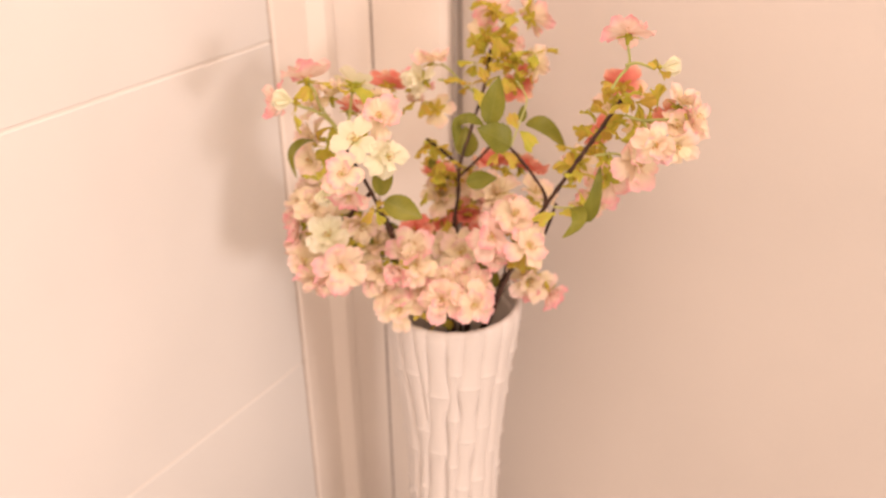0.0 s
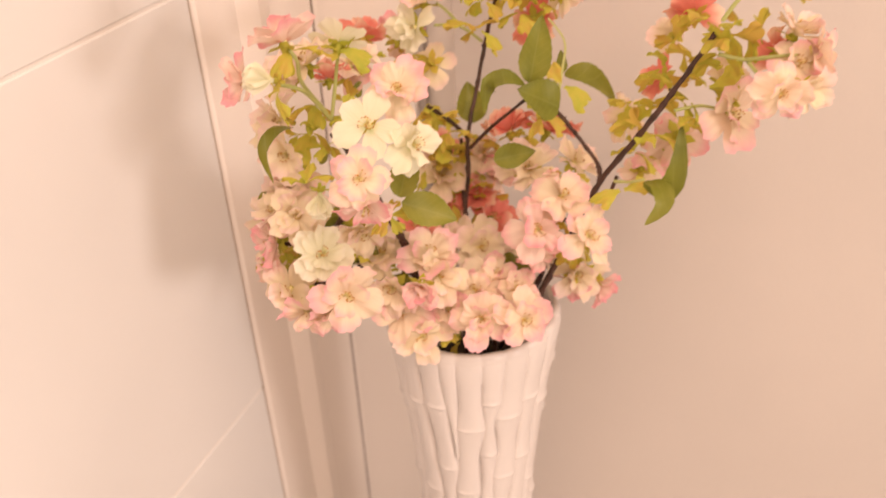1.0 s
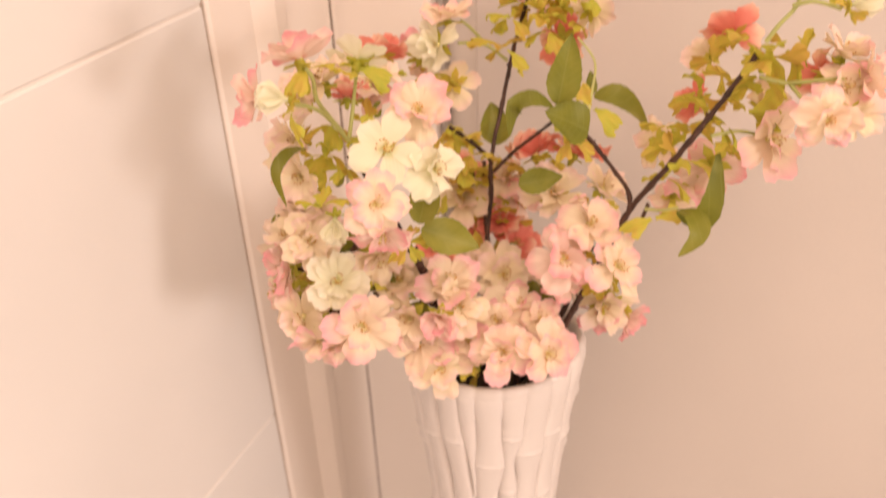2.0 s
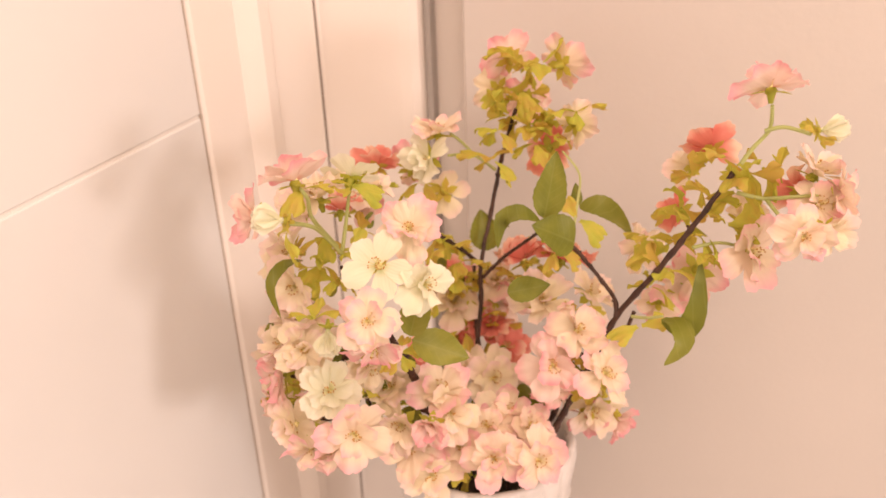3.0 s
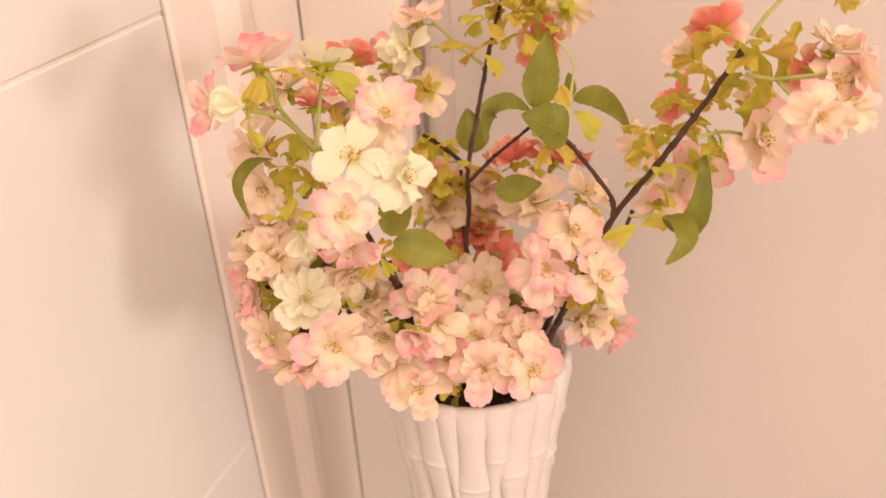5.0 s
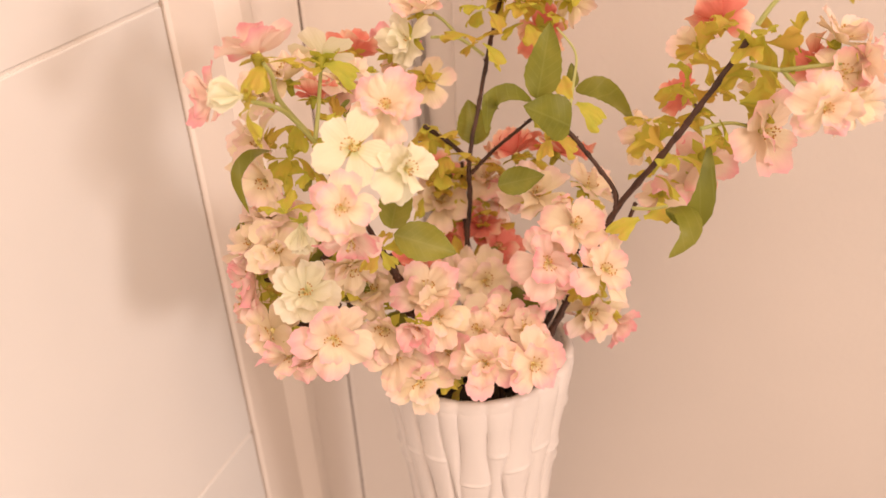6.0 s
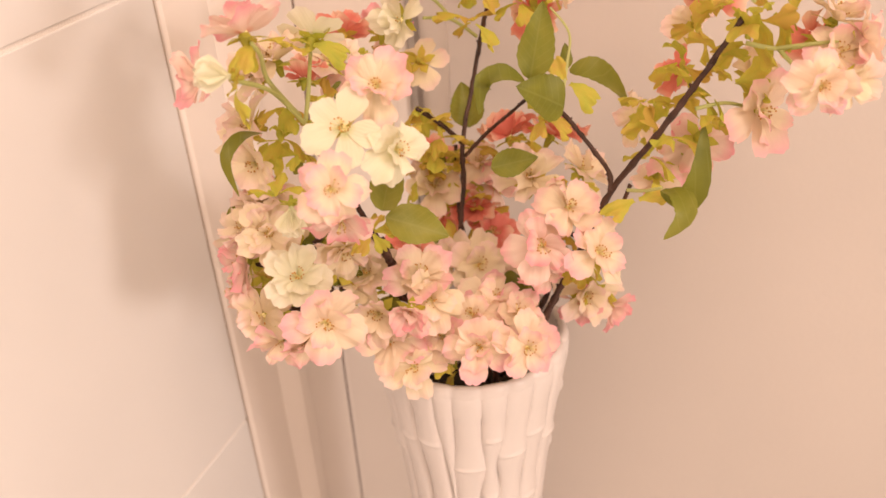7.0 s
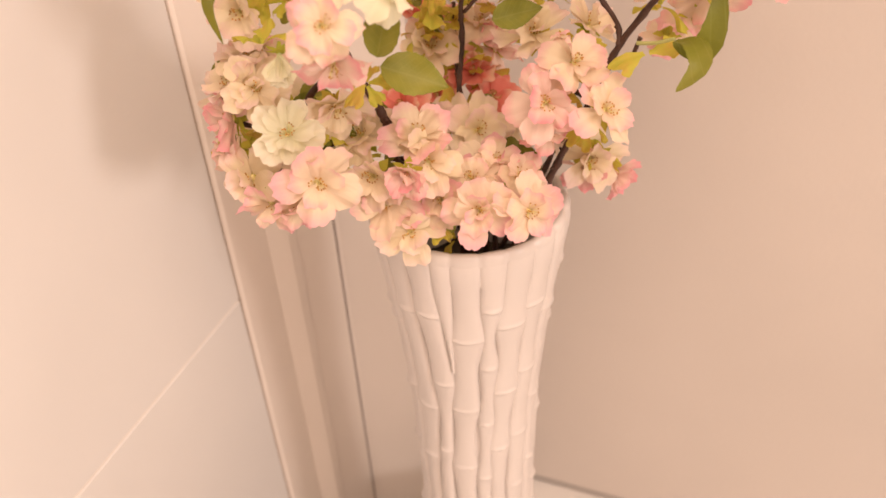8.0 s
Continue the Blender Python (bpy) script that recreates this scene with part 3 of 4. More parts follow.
flower(left_branch, (-0.0054, -0.1113, 0.5239), (0.43, -0.77, 0.48), 0.0122, "blush", 1.0, 2)
flower(left_branch, (-0.0080, -0.1029, 0.5076), (0.37, -0.74, -0.56), 0.0124, "pink", 1.0, 2)
flower(left_branch, (-0.0455, -0.0888, 0.5675), (-0.25, 0.34, 0.91), 0.0149, "pink", 0.85, 2)
flower(left_branch, (-0.0638, -0.0921, 0.5514), (-0.76, -0.64, 0.10), 0.0129, "pink", 0.7, 2)
bud(left_branch, (-0.0392, -0.1090, 0.5602), (-0.74, -0.61, 0.29), 0.0100)
flower(left_branch, (-0.0439, -0.0469, 0.5528), (-0.26, 0.75, 0.60), 0.0140, "white", 0.9, 1)
flower(left_branch, (-0.0562, -0.0552, 0.5446), (-0.33, 0.07, 0.94), 0.0152, "cream", 0.8, 2)
flower(left_branch, (-0.0626, -0.0609, 0.5402), (-0.27, -0.69, 0.67), 0.0132, "cream", 0.7, 2)
flower(left_branch, (-0.0550, -0.0184, 0.5301), (0.19, 0.28, 0.94), 0.0155, "cream", 0.8, 2)
flower(left_branch, (-0.0583, -0.0334, 0.5289), (-0.19, 0.59, 0.79), 0.0118, "hot", 0.8, 2)
flower(left_branch, (-0.0674, 0.0232, 0.5295), (-0.29, 0.80, 0.52), 0.0129, "hot", 0.8, 2)
flower(left_branch, (-0.0502, 0.0299, 0.5286), (-0.15, 0.78, 0.60), 0.0139, "pink", 0.8, 2)
flower(left_branch, (-0.0331, 0.0159, 0.5406), (-0.36, -0.92, 0.15), 0.0134, "white", 0.8, 2)
flower(left_branch, (-0.0320, 0.0254, 0.5502), (-0.09, 0.06, 0.99), 0.0139, "blush", 0.85, 2)
flower(left_branch, (-0.0322, 0.0324, 0.5151), (0.05, 0.72, -0.69), 0.0135, "cream", 0.9, 1)
flower(left_branch, (-0.0692, -0.0614, 0.5017), (0.03, -0.99, 0.13), 0.0155, "cream", 0.8, 2)
flower(left_branch, (-0.0815, -0.0436, 0.5095), (-0.68, -0.56, 0.48), 0.0168, "cream", 0.85, 2)
flower(left_branch, (-0.0702, -0.0501, 0.4849), (0.09, -0.95, -0.29), 0.0129, "blush", 0.85, 2)
flower(left_branch, (-0.0637, -0.0711, 0.4724), (0.39, -0.63, 0.67), 0.0144, "cream", 0.9, 3)
bud(left_branch, (-0.0387, -0.0871, 0.4992), (0.26, -0.63, -0.73), 0.0100)
flower(left_branch, (-0.0752, -0.0727, 0.4584), (-0.68, -0.68, 0.28), 0.0144, "pink", 0.85, 2)
flower(left_branch, (-0.0455, -0.0808, 0.4597), (0.29, -0.64, 0.72), 0.0144, "white", 0.85, 2)
flower(left_branch, (-0.0314, -0.0871, 0.4451), (0.63, -0.75, 0.20), 0.0155, "blush", 1.0, 2)
flower(left_branch, (-0.0650, -0.0825, 0.4372), (-0.08, -0.95, 0.29), 0.0149, "cream", 0.8, 2)
flower(left_branch, (-0.0759, -0.0740, 0.4415), (-0.73, -0.68, 0.03), 0.0134, "blush", 0.85, 2)
flower(left_branch, (-0.0554, -0.0864, 0.4291), (0.16, -0.89, -0.43), 0.0139, "blush", 0.9, 2)
flower(left_branch, (-0.0425, -0.0838, 0.4304), (0.40, -0.80, -0.44), 0.0134, "blush", 0.9, 2)
flower(left_branch, (-0.0756, -0.0673, 0.4704), (-0.58, -0.47, 0.67), 0.0144, "cream", 0.85, 2)
flower(left_branch, (-0.0734, -0.0568, 0.4770), (-0.24, 0.13, 0.96), 0.0144, "cream", 0.9, 2)
flower(left_branch, (-0.0362, -0.0560, 0.4621), (0.55, -0.80, -0.23), 0.0139, "cream", 0.85, 2)
flower(left_branch, (-0.0604, -0.0111, 0.5215), (0.36, -0.42, 0.83), 0.0124, "pink", 0.7, 2)
leaf(left_branch, (-0.0068, -0.0706, 0.4902), (0.0181, -0.0650, 0.4828), 0.0176, (0.30, -0.67, 0.68), 0)
leaf(left_branch, (-0.0026, -0.0808, 0.4991), (0.0033, -0.0779, 0.5244), 0.0140, (0.33, -0.78, 0.53), 0)
curved_leaf(left_branch, [(-0.0646, -0.0606, 0.5151), (-0.0652, -0.0756, 0.5198), (-0.0669, -0.0855, 0.5138), (-0.0620, -0.0876, 0.4999)], 0.0055, (0.05, -0.28, 0.88), (0.78, -0.27, 0.54))
leaf(left_branch, (-0.0318, -0.0523, 0.4135), (-0.0283, -0.0563, 0.4052), 0.0106, (0.33, -0.78, 0.53), 0)
bracts(left_branch, (-0.0131, -0.0710, 0.4822), 5, 0.0085, (0.28, -0.60, 0.75))
bracts(left_branch, (-0.0406, -0.0529, 0.5514), 4, 0.0105, (0.13, -0.20, 0.97))
bracts(left_branch, (-0.0575, -0.0595, 0.5124), 4, 0.011, (-0.15, 0.50, 0.85))
bracts(left_branch, (-0.0509, -0.0567, 0.5047), 4, 0.011, (-0.15, 0.50, 0.85))
bracts(left_branch, (-0.0574, -0.0519, 0.5236), 4, 0.011, (-0.15, 0.50, 0.85))
bracts(left_branch, (-0.0475, -0.0500, 0.5163), 4, 0.011, (-0.15, 0.50, 0.85))
bracts(left_branch, (-0.0502, -0.0294, 0.5164), 4, 0.011, (-0.15, 0.50, 0.85))
bracts(left_branch, (-0.0399, -0.1053, 0.5547), 3, 0.01, (-0.64, -0.70, 0.30))
bracts(left_branch, (-0.0433, -0.0878, 0.5639), 3, 0.01, (-0.15, 0.50, 0.85))
bracts(left_branch, (-0.0444, 0.0320, 0.5184), 5, 0.012, (-0.15, 0.50, 0.85))
bracts(left_branch, (-0.0542, -0.0051, 0.5266), 4, 0.012, (-0.15, 0.50, 0.85))
bracts(left_branch, (-0.0478, -0.0844, 0.4996), 4, 0.01, (-0.03, 0.20, 0.98))
bracts(left_branch, (-0.0469, -0.0551, 0.4474), 5, 0.013, (-0.15, 0.50, 0.85))
bracts(left_branch, (-0.0778, -0.0723, 0.4415), 4, 0.01, (-0.15, 0.50, 0.85))
bracts(left_branch, (-0.0340, -0.0449, 0.4259), 4, 0.011, (-0.15, 0.50, 0.85))

# unseen blossoms added at the back of the ball to fill out its wall shadow
flower(left_branch, (-0.0948, -0.0422, 0.4494), (-0.80, 0.40, 0.45), 0.0150, "cream", 0.85, 2)
flower(left_branch, (-0.0891, -0.0445, 0.4291), (-0.75, 0.60, -0.10), 0.0150, "blush", 0.85, 2)
flower(left_branch, (-0.0772, -0.0293, 0.4385), (-0.50, 0.80, -0.30), 0.0150, "cream", 0.85, 2)
flower(left_branch, (-0.0750, -0.0560, 0.4163), (-0.70, 0.50, -0.50), 0.0140, "blush", 0.85, 2)

# middle branch
twig(middle_branch, "stem", [(0.0030, 0.0160, 0.3350), (0.0030, 0.0180, 0.3900), (-0.0081, 0.0149, 0.4281), (-0.0090, 0.0224, 0.4569), (-0.0104, 0.0275, 0.4787), (-0.0100, 0.0453, 0.5051), (-0.0094, 0.0588, 0.5266), (0.0026, 0.0466, 0.5595)], 0.00135, 0.001, bark, True)
twig(middle_branch, "stem", [(-0.0060, 0.0200, 0.3350), (-0.0040, 0.0220, 0.3900), (-0.0126, 0.0252, 0.4349), (-0.0167, 0.0324, 0.4539), (-0.0187, 0.0386, 0.4701)], 0.0011, 0.0009, bark, True)
twig(middle_branch, "twig", [(-0.0105, 0.0268, 0.4778), (-0.0164, 0.0172, 0.4901), (-0.0245, 0.0067, 0.5024)], 0.0012, 0.0009, bark, True)
twig(middle_branch, "twig", [(-0.0084, 0.0248, 0.4716), (0.0014, 0.0278, 0.4831), (0.0134, 0.0223, 0.4958), (0.0286, 0.0104, 0.5122)], 0.001, 0.0007, bark, True)
twig(middle_branch, "stalk", [(-0.0117, 0.0557, 0.5216), (-0.0208, 0.0453, 0.5328), (-0.0265, 0.0254, 0.5392)], 0.0009, 0.0007, stalk_green, False)
twig(middle_branch, "stalk", [(-0.0205, 0.0483, 0.5313), (-0.0246, 0.0378, 0.5430), (-0.0275, 0.0314, 0.5487)], 0.0009, 0.0007, stalk_green, False)
flower(middle_branch, (-0.0094, 0.0718, 0.5788), (-0.54, 0.78, 0.31), 0.0139, "pink", 0.85, 2)
flower(middle_branch, (0.0194, 0.0732, 0.5771), (0.41, 0.91, 0.02), 0.0144, "blush", 0.85, 2)
flower(middle_branch, (0.0318, 0.0547, 0.5519), (0.48, 0.81, -0.33), 0.0118, "cream", 0.8, 2)
flower(middle_branch, (-0.0155, 0.0718, 0.5615), (-0.66, 0.75, -0.09), 0.0124, "cream", 0.8, 2)
flower(middle_branch, (0.0002, 0.0729, 0.5560), (-0.16, 0.99, -0.02), 0.0129, "pink", 0.8, 2)
flower(middle_branch, (0.0166, 0.0606, 0.5345), (-0.12, 0.83, -0.55), 0.0134, "hot", 0.8, 2)
bracts(middle_branch, (-0.0022, 0.0618, 0.5817), 4, 0.0135, (-0.06, 0.25, 0.97))
bracts(middle_branch, (0.0104, 0.0654, 0.5786), 4, 0.0135, (-0.06, 0.25, 0.97))
bracts(middle_branch, (-0.0055, 0.0526, 0.5677), 4, 0.0135, (-0.06, 0.25, 0.97))
bracts(middle_branch, (0.0066, 0.0531, 0.5594), 4, 0.0135, (-0.06, 0.25, 0.97))
bracts(middle_branch, (-0.0010, 0.0479, 0.5558), 5, 0.0135, (-0.06, 0.25, 0.97))
bracts(middle_branch, (0.0093, 0.0492, 0.5502), 5, 0.0135, (-0.06, 0.25, 0.97))
bracts(middle_branch, (-0.0052, 0.0420, 0.5483), 4, 0.0135, (-0.06, 0.25, 0.97))
bracts(middle_branch, (0.0132, 0.0464, 0.5423), 4, 0.0135, (-0.06, 0.25, 0.97))
bracts(middle_branch, (-0.0060, 0.0345, 0.5354), 5, 0.0135, (-0.06, 0.25, 0.97))
bracts(middle_branch, (0.0316, 0.0553, 0.5577), 4, 0.0135, (-0.06, 0.25, 0.97))
bracts(middle_branch, (0.0029, 0.0552, 0.5660), 4, 0.0135, (-0.06, 0.25, 0.97))
bracts(middle_branch, (0.0210, 0.0509, 0.5446), 4, 0.0135, (-0.06, 0.25, 0.97))
flower(middle_branch, (0.0030, 0.0061, 0.4212), (0.59, -0.57, 0.57), 0.0160, "cream", 0.9, 2)
flower(middle_branch, (-0.0121, 0.0081, 0.4204), (-0.06, -0.64, 0.76), 0.0149, "cream", 0.9, 2)
flower(middle_branch, (0.0016, 0.0331, 0.4243), (0.46, -0.46, 0.76), 0.0134, "hot", 0.8, 2)
flower(middle_branch, (-0.0089, 0.0367, 0.4343), (0.21, -0.43, 0.88), 0.0134, "hot", 0.7, 2)
flower(middle_branch, (-0.0281, 0.0302, 0.4483), (0.04, -0.62, 0.78), 0.0155, "cream", 0.85, 2)
flower(middle_branch, (-0.0098, 0.0498, 0.4545), (0.25, -0.22, 0.94), 0.0149, "blush", 0.85, 2)
flower(middle_branch, (-0.0351, 0.0414, 0.4600), (0.04, -0.32, 0.95), 0.0144, "hot", 0.85, 2)
flower(middle_branch, (-0.0021, 0.0499, 0.4421), (0.57, -0.35, 0.74), 0.0144, "pink", 0.85, 2)
flower(middle_branch, (-0.0252, 0.0280, 0.4242), (0.21, -0.76, 0.62), 0.0144, "hot", 0.8, 2)
flower(middle_branch, (-0.0338, 0.0030, 0.4305), (0.21, -0.76, 0.62), 0.0134, "hot", 0.8, 2)
flower(middle_branch, (0.0091, 0.0417, 0.4760), (-0.38, 0.24, 0.89), 0.0165, "hot", 0.75, 2)
flower(middle_branch, (0.0287, 0.0479, 0.4766), (0.32, 0.49, 0.81), 0.0160, "hot", 0.75, 2)
flower(middle_branch, (0.0079, 0.0325, 0.4099), (0.59, -0.57, 0.57), 0.0124, "cream", 0.85, 2)
leaf(middle_branch, (-0.0111, 0.0396, 0.4800), (-0.0166, 0.0452, 0.5015), 0.0187, (0.32, -0.73, 0.61), 1)
leaf(middle_branch, (0.0169, -0.0100, 0.4854), (0.0369, -0.0052, 0.4914), 0.0140, (0.32, -0.73, 0.61), 0)
leaf(middle_branch, (0.0363, -0.0150, 0.5305), (0.0408, -0.0115, 0.5614), 0.0163, (0.42, -0.74, 0.52), 0)
curved_leaf(middle_branch, [(0.0358, -0.0197, 0.5313), (0.0279, -0.0249, 0.5361), (0.0192, -0.0250, 0.5302), (0.0173, -0.0245, 0.5168)], 0.0098, (0.23, -0.18, 0.92), (0.73, -0.43, 0.51))
leaf(middle_branch, (0.0495, -0.0099, 0.5181), (0.0355, -0.0267, 0.5325), 0.0211, (0.49, -0.64, 0.59), 0)
bracts(middle_branch, (-0.0219, 0.0095, 0.4934), 4, 0.0125, (-0.15, 0.50, 0.85))
bracts(middle_branch, (-0.0200, 0.0179, 0.4819), 4, 0.0125, (-0.15, 0.50, 0.85))
bracts(middle_branch, (-0.0272, 0.0181, 0.4964), 4, 0.012, (-0.15, 0.50, 0.85))
bracts(middle_branch, (-0.0269, 0.0224, 0.4702), 5, 0.013, (-0.15, 0.50, 0.85))
bracts(middle_branch, (-0.0090, 0.0396, 0.4693), 4, 0.012, (-0.15, 0.50, 0.85))
bracts(middle_branch, (0.0122, 0.0540, 0.4734), 4, 0.01, (-0.15, 0.50, 0.85))

# right branch
twig(right_branch, "stem", [(0.0140, 0.0080, 0.3350), (0.0416, -0.0046, 0.4056), (0.0504, -0.0031, 0.4288), (0.0593, -0.0009, 0.4512), (0.0687, 0.0049, 0.4747), (0.0882, -0.0004, 0.5079), (0.1036, 0.0015, 0.5351), (0.1144, 0.0044, 0.5554)], 0.00175, 0.0011, bark, True)
twig(right_branch, "stem", [(0.0120, 0.0140, 0.3450), (0.0386, 0.0028, 0.4090), (0.0415, 0.0049, 0.4235), (0.0467, 0.0048, 0.4392)], 0.0015, 0.001, bark, True)
twig(right_branch, "twig", [(0.0680, 0.0037, 0.4735), (0.0656, 0.0082, 0.4817), (0.0553, 0.0043, 0.4977), (0.0466, -0.0058, 0.5148)], 0.0012, 0.0008, bark, True)
twig(right_branch, "twig", [(0.0688, 0.0050, 0.4540), (0.0731, 0.0034, 0.4660), (0.0766, 0.0032, 0.4787)], 0.001, 0.0009, bark, True)
twig(right_branch, "stalk", [(0.0758, 0.0017, 0.4769), (0.0835, -0.0011, 0.4792), (0.0913, -0.0040, 0.4833)], 0.0009, 0.0007, stalk_green, False)
twig(right_branch, "stalk", [(0.1183, -0.0233, 0.5698), (0.1219, -0.0240, 0.5768), (0.1269, -0.0236, 0.5847), (0.1269, -0.0275, 0.5953)], 0.0009, 0.0007, stalk_green, False)
twig(right_branch, "stalk", [(0.1254, -0.0245, 0.5842), (0.1324, -0.0251, 0.5866), (0.1418, -0.0237, 0.5842)], 0.0009, 0.0007, stalk_green, False)
twig(right_branch, "stalk", [(0.1164, 0.0060, 0.5450), (0.1280, 0.0051, 0.5440), (0.1389, 0.0069, 0.5454)], 0.001, 0.0008, stalk_green, False)
twig(right_branch, "stalk", [(0.1280, 0.0051, 0.5440), (0.1387, 0.0019, 0.5476), (0.1502, 0.0050, 0.5488)], 0.0009, 0.0007, stalk_green, False)
twig(right_branch, "stalk", [(0.1291, 0.0052, 0.5434), (0.1338, -0.0039, 0.5421), (0.1382, -0.0127, 0.5414)], 0.0009, 0.0007, stalk_green, False)
twig(right_branch, "stalk", [(0.1005, 0.0034, 0.5171), (0.1108, 0.0088, 0.5185), (0.1185, 0.0131, 0.5163)], 0.0009, 0.0007, stalk_green, False)
twig(right_branch, "stalk", [(0.0468, -0.0054, 0.5152), (0.0447, 0.0125, 0.5280), (0.0422, 0.0243, 0.5377), (0.0329, 0.0270, 0.5475)], 0.0007, 0.0005, stalk_green, False)
flower(right_branch, (0.0436, -0.0216, 0.4570), (0.29, -0.82, 0.48), 0.0155, "pink", 1.0, 2)
flower(right_branch, (0.0515, -0.0069, 0.4681), (0.47, -0.36, 0.81), 0.0155, "blush", 0.95, 2)
flower(right_branch, (0.0302, 0.0095, 0.4718), (-0.08, -0.57, 0.82), 0.0155, "cream", 0.9, 3)
flower(right_branch, (0.0490, 0.0304, 0.4682), (0.57, 0.01, 0.82), 0.0155, "cream", 0.9, 2)
flower(right_branch, (0.0438, -0.0150, 0.4399), (0.39, -0.76, -0.53), 0.0124, "pink", 0.9, 2)
flower(right_branch, (0.0675, -0.0171, 0.4543), (0.68, -0.42, 0.61), 0.0146, "blush", 1.0, 2)
flower(right_branch, (0.0581, 0.0067, 0.4157), (0.49, -0.86, 0.14), 0.0155, "cream", 0.85, 2)
flower(right_branch, (0.0671, 0.0202, 0.4016), (0.83, -0.47, -0.29), 0.0129, "pink", 0.75, 2)
flower(right_branch, (0.0552, 0.0085, 0.4088), (0.11, -0.90, -0.42), 0.0113, "pink", 0.7, 2)
flower(right_branch, (0.1237, 0.0122, 0.5155), (0.84, -0.55, 0.05), 0.0170, "blush", 0.9, 2)
flower(right_branch, (0.1196, 0.0248, 0.5254), (0.61, -0.43, 0.66), 0.0124, "cream", 0.75, 2)
flower(right_branch, (0.1448, -0.0185, 0.5400), (0.27, -0.96, 0.12), 0.0124, "blush", 0.8, 2)
flower(right_branch, (0.1531, -0.0086, 0.5381), (0.64, -0.76, 0.07), 0.0118, "cream", 0.8, 2)
flower(right_branch, (0.1491, 0.0039, 0.5440), (0.40, -0.59, 0.70), 0.0118, "blush", 0.75, 2)
flower(right_branch, (0.1463, 0.0142, 0.5535), (0.45, 0.20, 0.87), 0.0139, "cream", 0.85, 2)
flower(right_branch, (0.1556, 0.0074, 0.5489), (0.98, 0.07, 0.20), 0.0139, "blush", 0.9, 2)
flower(right_branch, (0.1410, 0.0187, 0.5427), (-0.67, 0.74, -0.02), 0.0113, "hot", 0.75, 2)
flower(right_branch, (0.1008, 0.0414, 0.5506), (-0.52, 0.76, 0.39), 0.0129, "hot", 0.8, 2)
flower(right_branch, (0.0894, 0.0402, 0.5180), (-0.73, 0.63, -0.25), 0.0113, "hot", 0.8, 2)
flower(right_branch, (0.1008, 0.0300, 0.4918), (-0.07, 0.65, -0.76), 0.0155, "pink", 0.9, 2)
flower(right_branch, (0.0943, 0.0317, 0.4794), (-0.10, 0.43, -0.90), 0.0134, "blush", 0.9, 2)
flower(right_branch, (0.0704, 0.0531, 0.4884), (-0.73, 0.63, -0.25), 0.0129, "cream", 0.9, 2)
flower(right_branch, (0.0904, 0.0558, 0.5349), (-0.82, 0.57, -0.10), 0.0113, "cream", 0.8, 2)
flower(right_branch, (0.0828, 0.0380, 0.4657), (-0.20, 0.40, -0.90), 0.0113, "blush", 0.9, 2)
flower(right_branch, (0.1256, -0.0249, 0.6010), (-0.10, 0.35, 0.93), 0.0134, "pink", 0.9, 2)
bud(right_branch, (0.1445, -0.0229, 0.5858), (0.94, 0.32, 0.10), 0.0085)
curved_leaf(right_branch, [(0.0431, 0.0228, 0.5214), (0.0525, 0.0225, 0.5227), (0.0608, 0.0262, 0.5171), (0.0681, 0.0327, 0.5050)], 0.0128, (0.31, -0.40, 0.82), (0.55, -0.49, 0.63))
curved_leaf(right_branch, [(0.0908, -0.0059, 0.4826), (0.1024, -0.0082, 0.4813), (0.1063, -0.0051, 0.4931), (0.1047, 0.0037, 0.5109)], 0.0108, (0.16, -0.59, 0.73), (0.01, -0.76, 0.57))
curved_leaf(right_branch, [(0.0921, -0.0092, 0.4846), (0.0997, -0.0148, 0.4866), (0.1037, -0.0238, 0.4821), (0.0968, -0.0298, 0.4736)], 0.0100, (0.42, -0.14, 0.86), (-0.20, -0.80, 0.56))
leaf(right_branch, (0.0433, 0.0157, 0.5241), (0.0415, 0.0217, 0.5342), 0.0064, (0.48, -0.56, 0.67), 0)
bracts(right_branch, (0.0773, 0.0206, 0.5099), 4, 0.0125, (0.36, 0.62, 0.70))
bracts(right_branch, (0.0909, 0.0227, 0.5290), 3, 0.0125, (0.36, 0.62, 0.70))
bracts(right_branch, (0.0896, 0.0100, 0.4995), 4, 0.0125, (0.36, 0.62, 0.70))
bracts(right_branch, (0.0817, 0.0120, 0.4885), 3, 0.0125, (0.36, 0.62, 0.70))
bracts(right_branch, (0.0949, 0.0272, 0.5408), 3, 0.0125, (0.36, 0.62, 0.70))
bracts(right_branch, (0.1192, 0.0120, 0.5522), 4, 0.0125, (0.36, 0.62, 0.70))
bracts(right_branch, (0.1238, 0.0136, 0.5554), 3, 0.0125, (0.36, 0.62, 0.70))
bracts(right_branch, (0.1130, 0.0101, 0.5267), 4, 0.0125, (0.36, 0.62, 0.70))
bracts(right_branch, (0.1025, 0.0115, 0.5088), 3, 0.0125, (0.36, 0.62, 0.70))
bracts(right_branch, (0.1164, 0.0060, 0.5450), 3, 0.0125, (0.36, 0.62, 0.70))
bracts(right_branch, (0.0965, 0.0138, 0.5199), 3, 0.0125, (0.36, 0.62, 0.70))
bracts(right_branch, (0.1064, 0.0092, 0.5372), 3, 0.0125, (0.36, 0.62, 0.70))
bracts(right_branch, (0.0827, 0.0129, 0.5045), 3, 0.0125, (0.36, 0.62, 0.70))
bracts(right_branch, (0.1076, 0.0191, 0.5549), 3, 0.0125, (0.36, 0.62, 0.70))
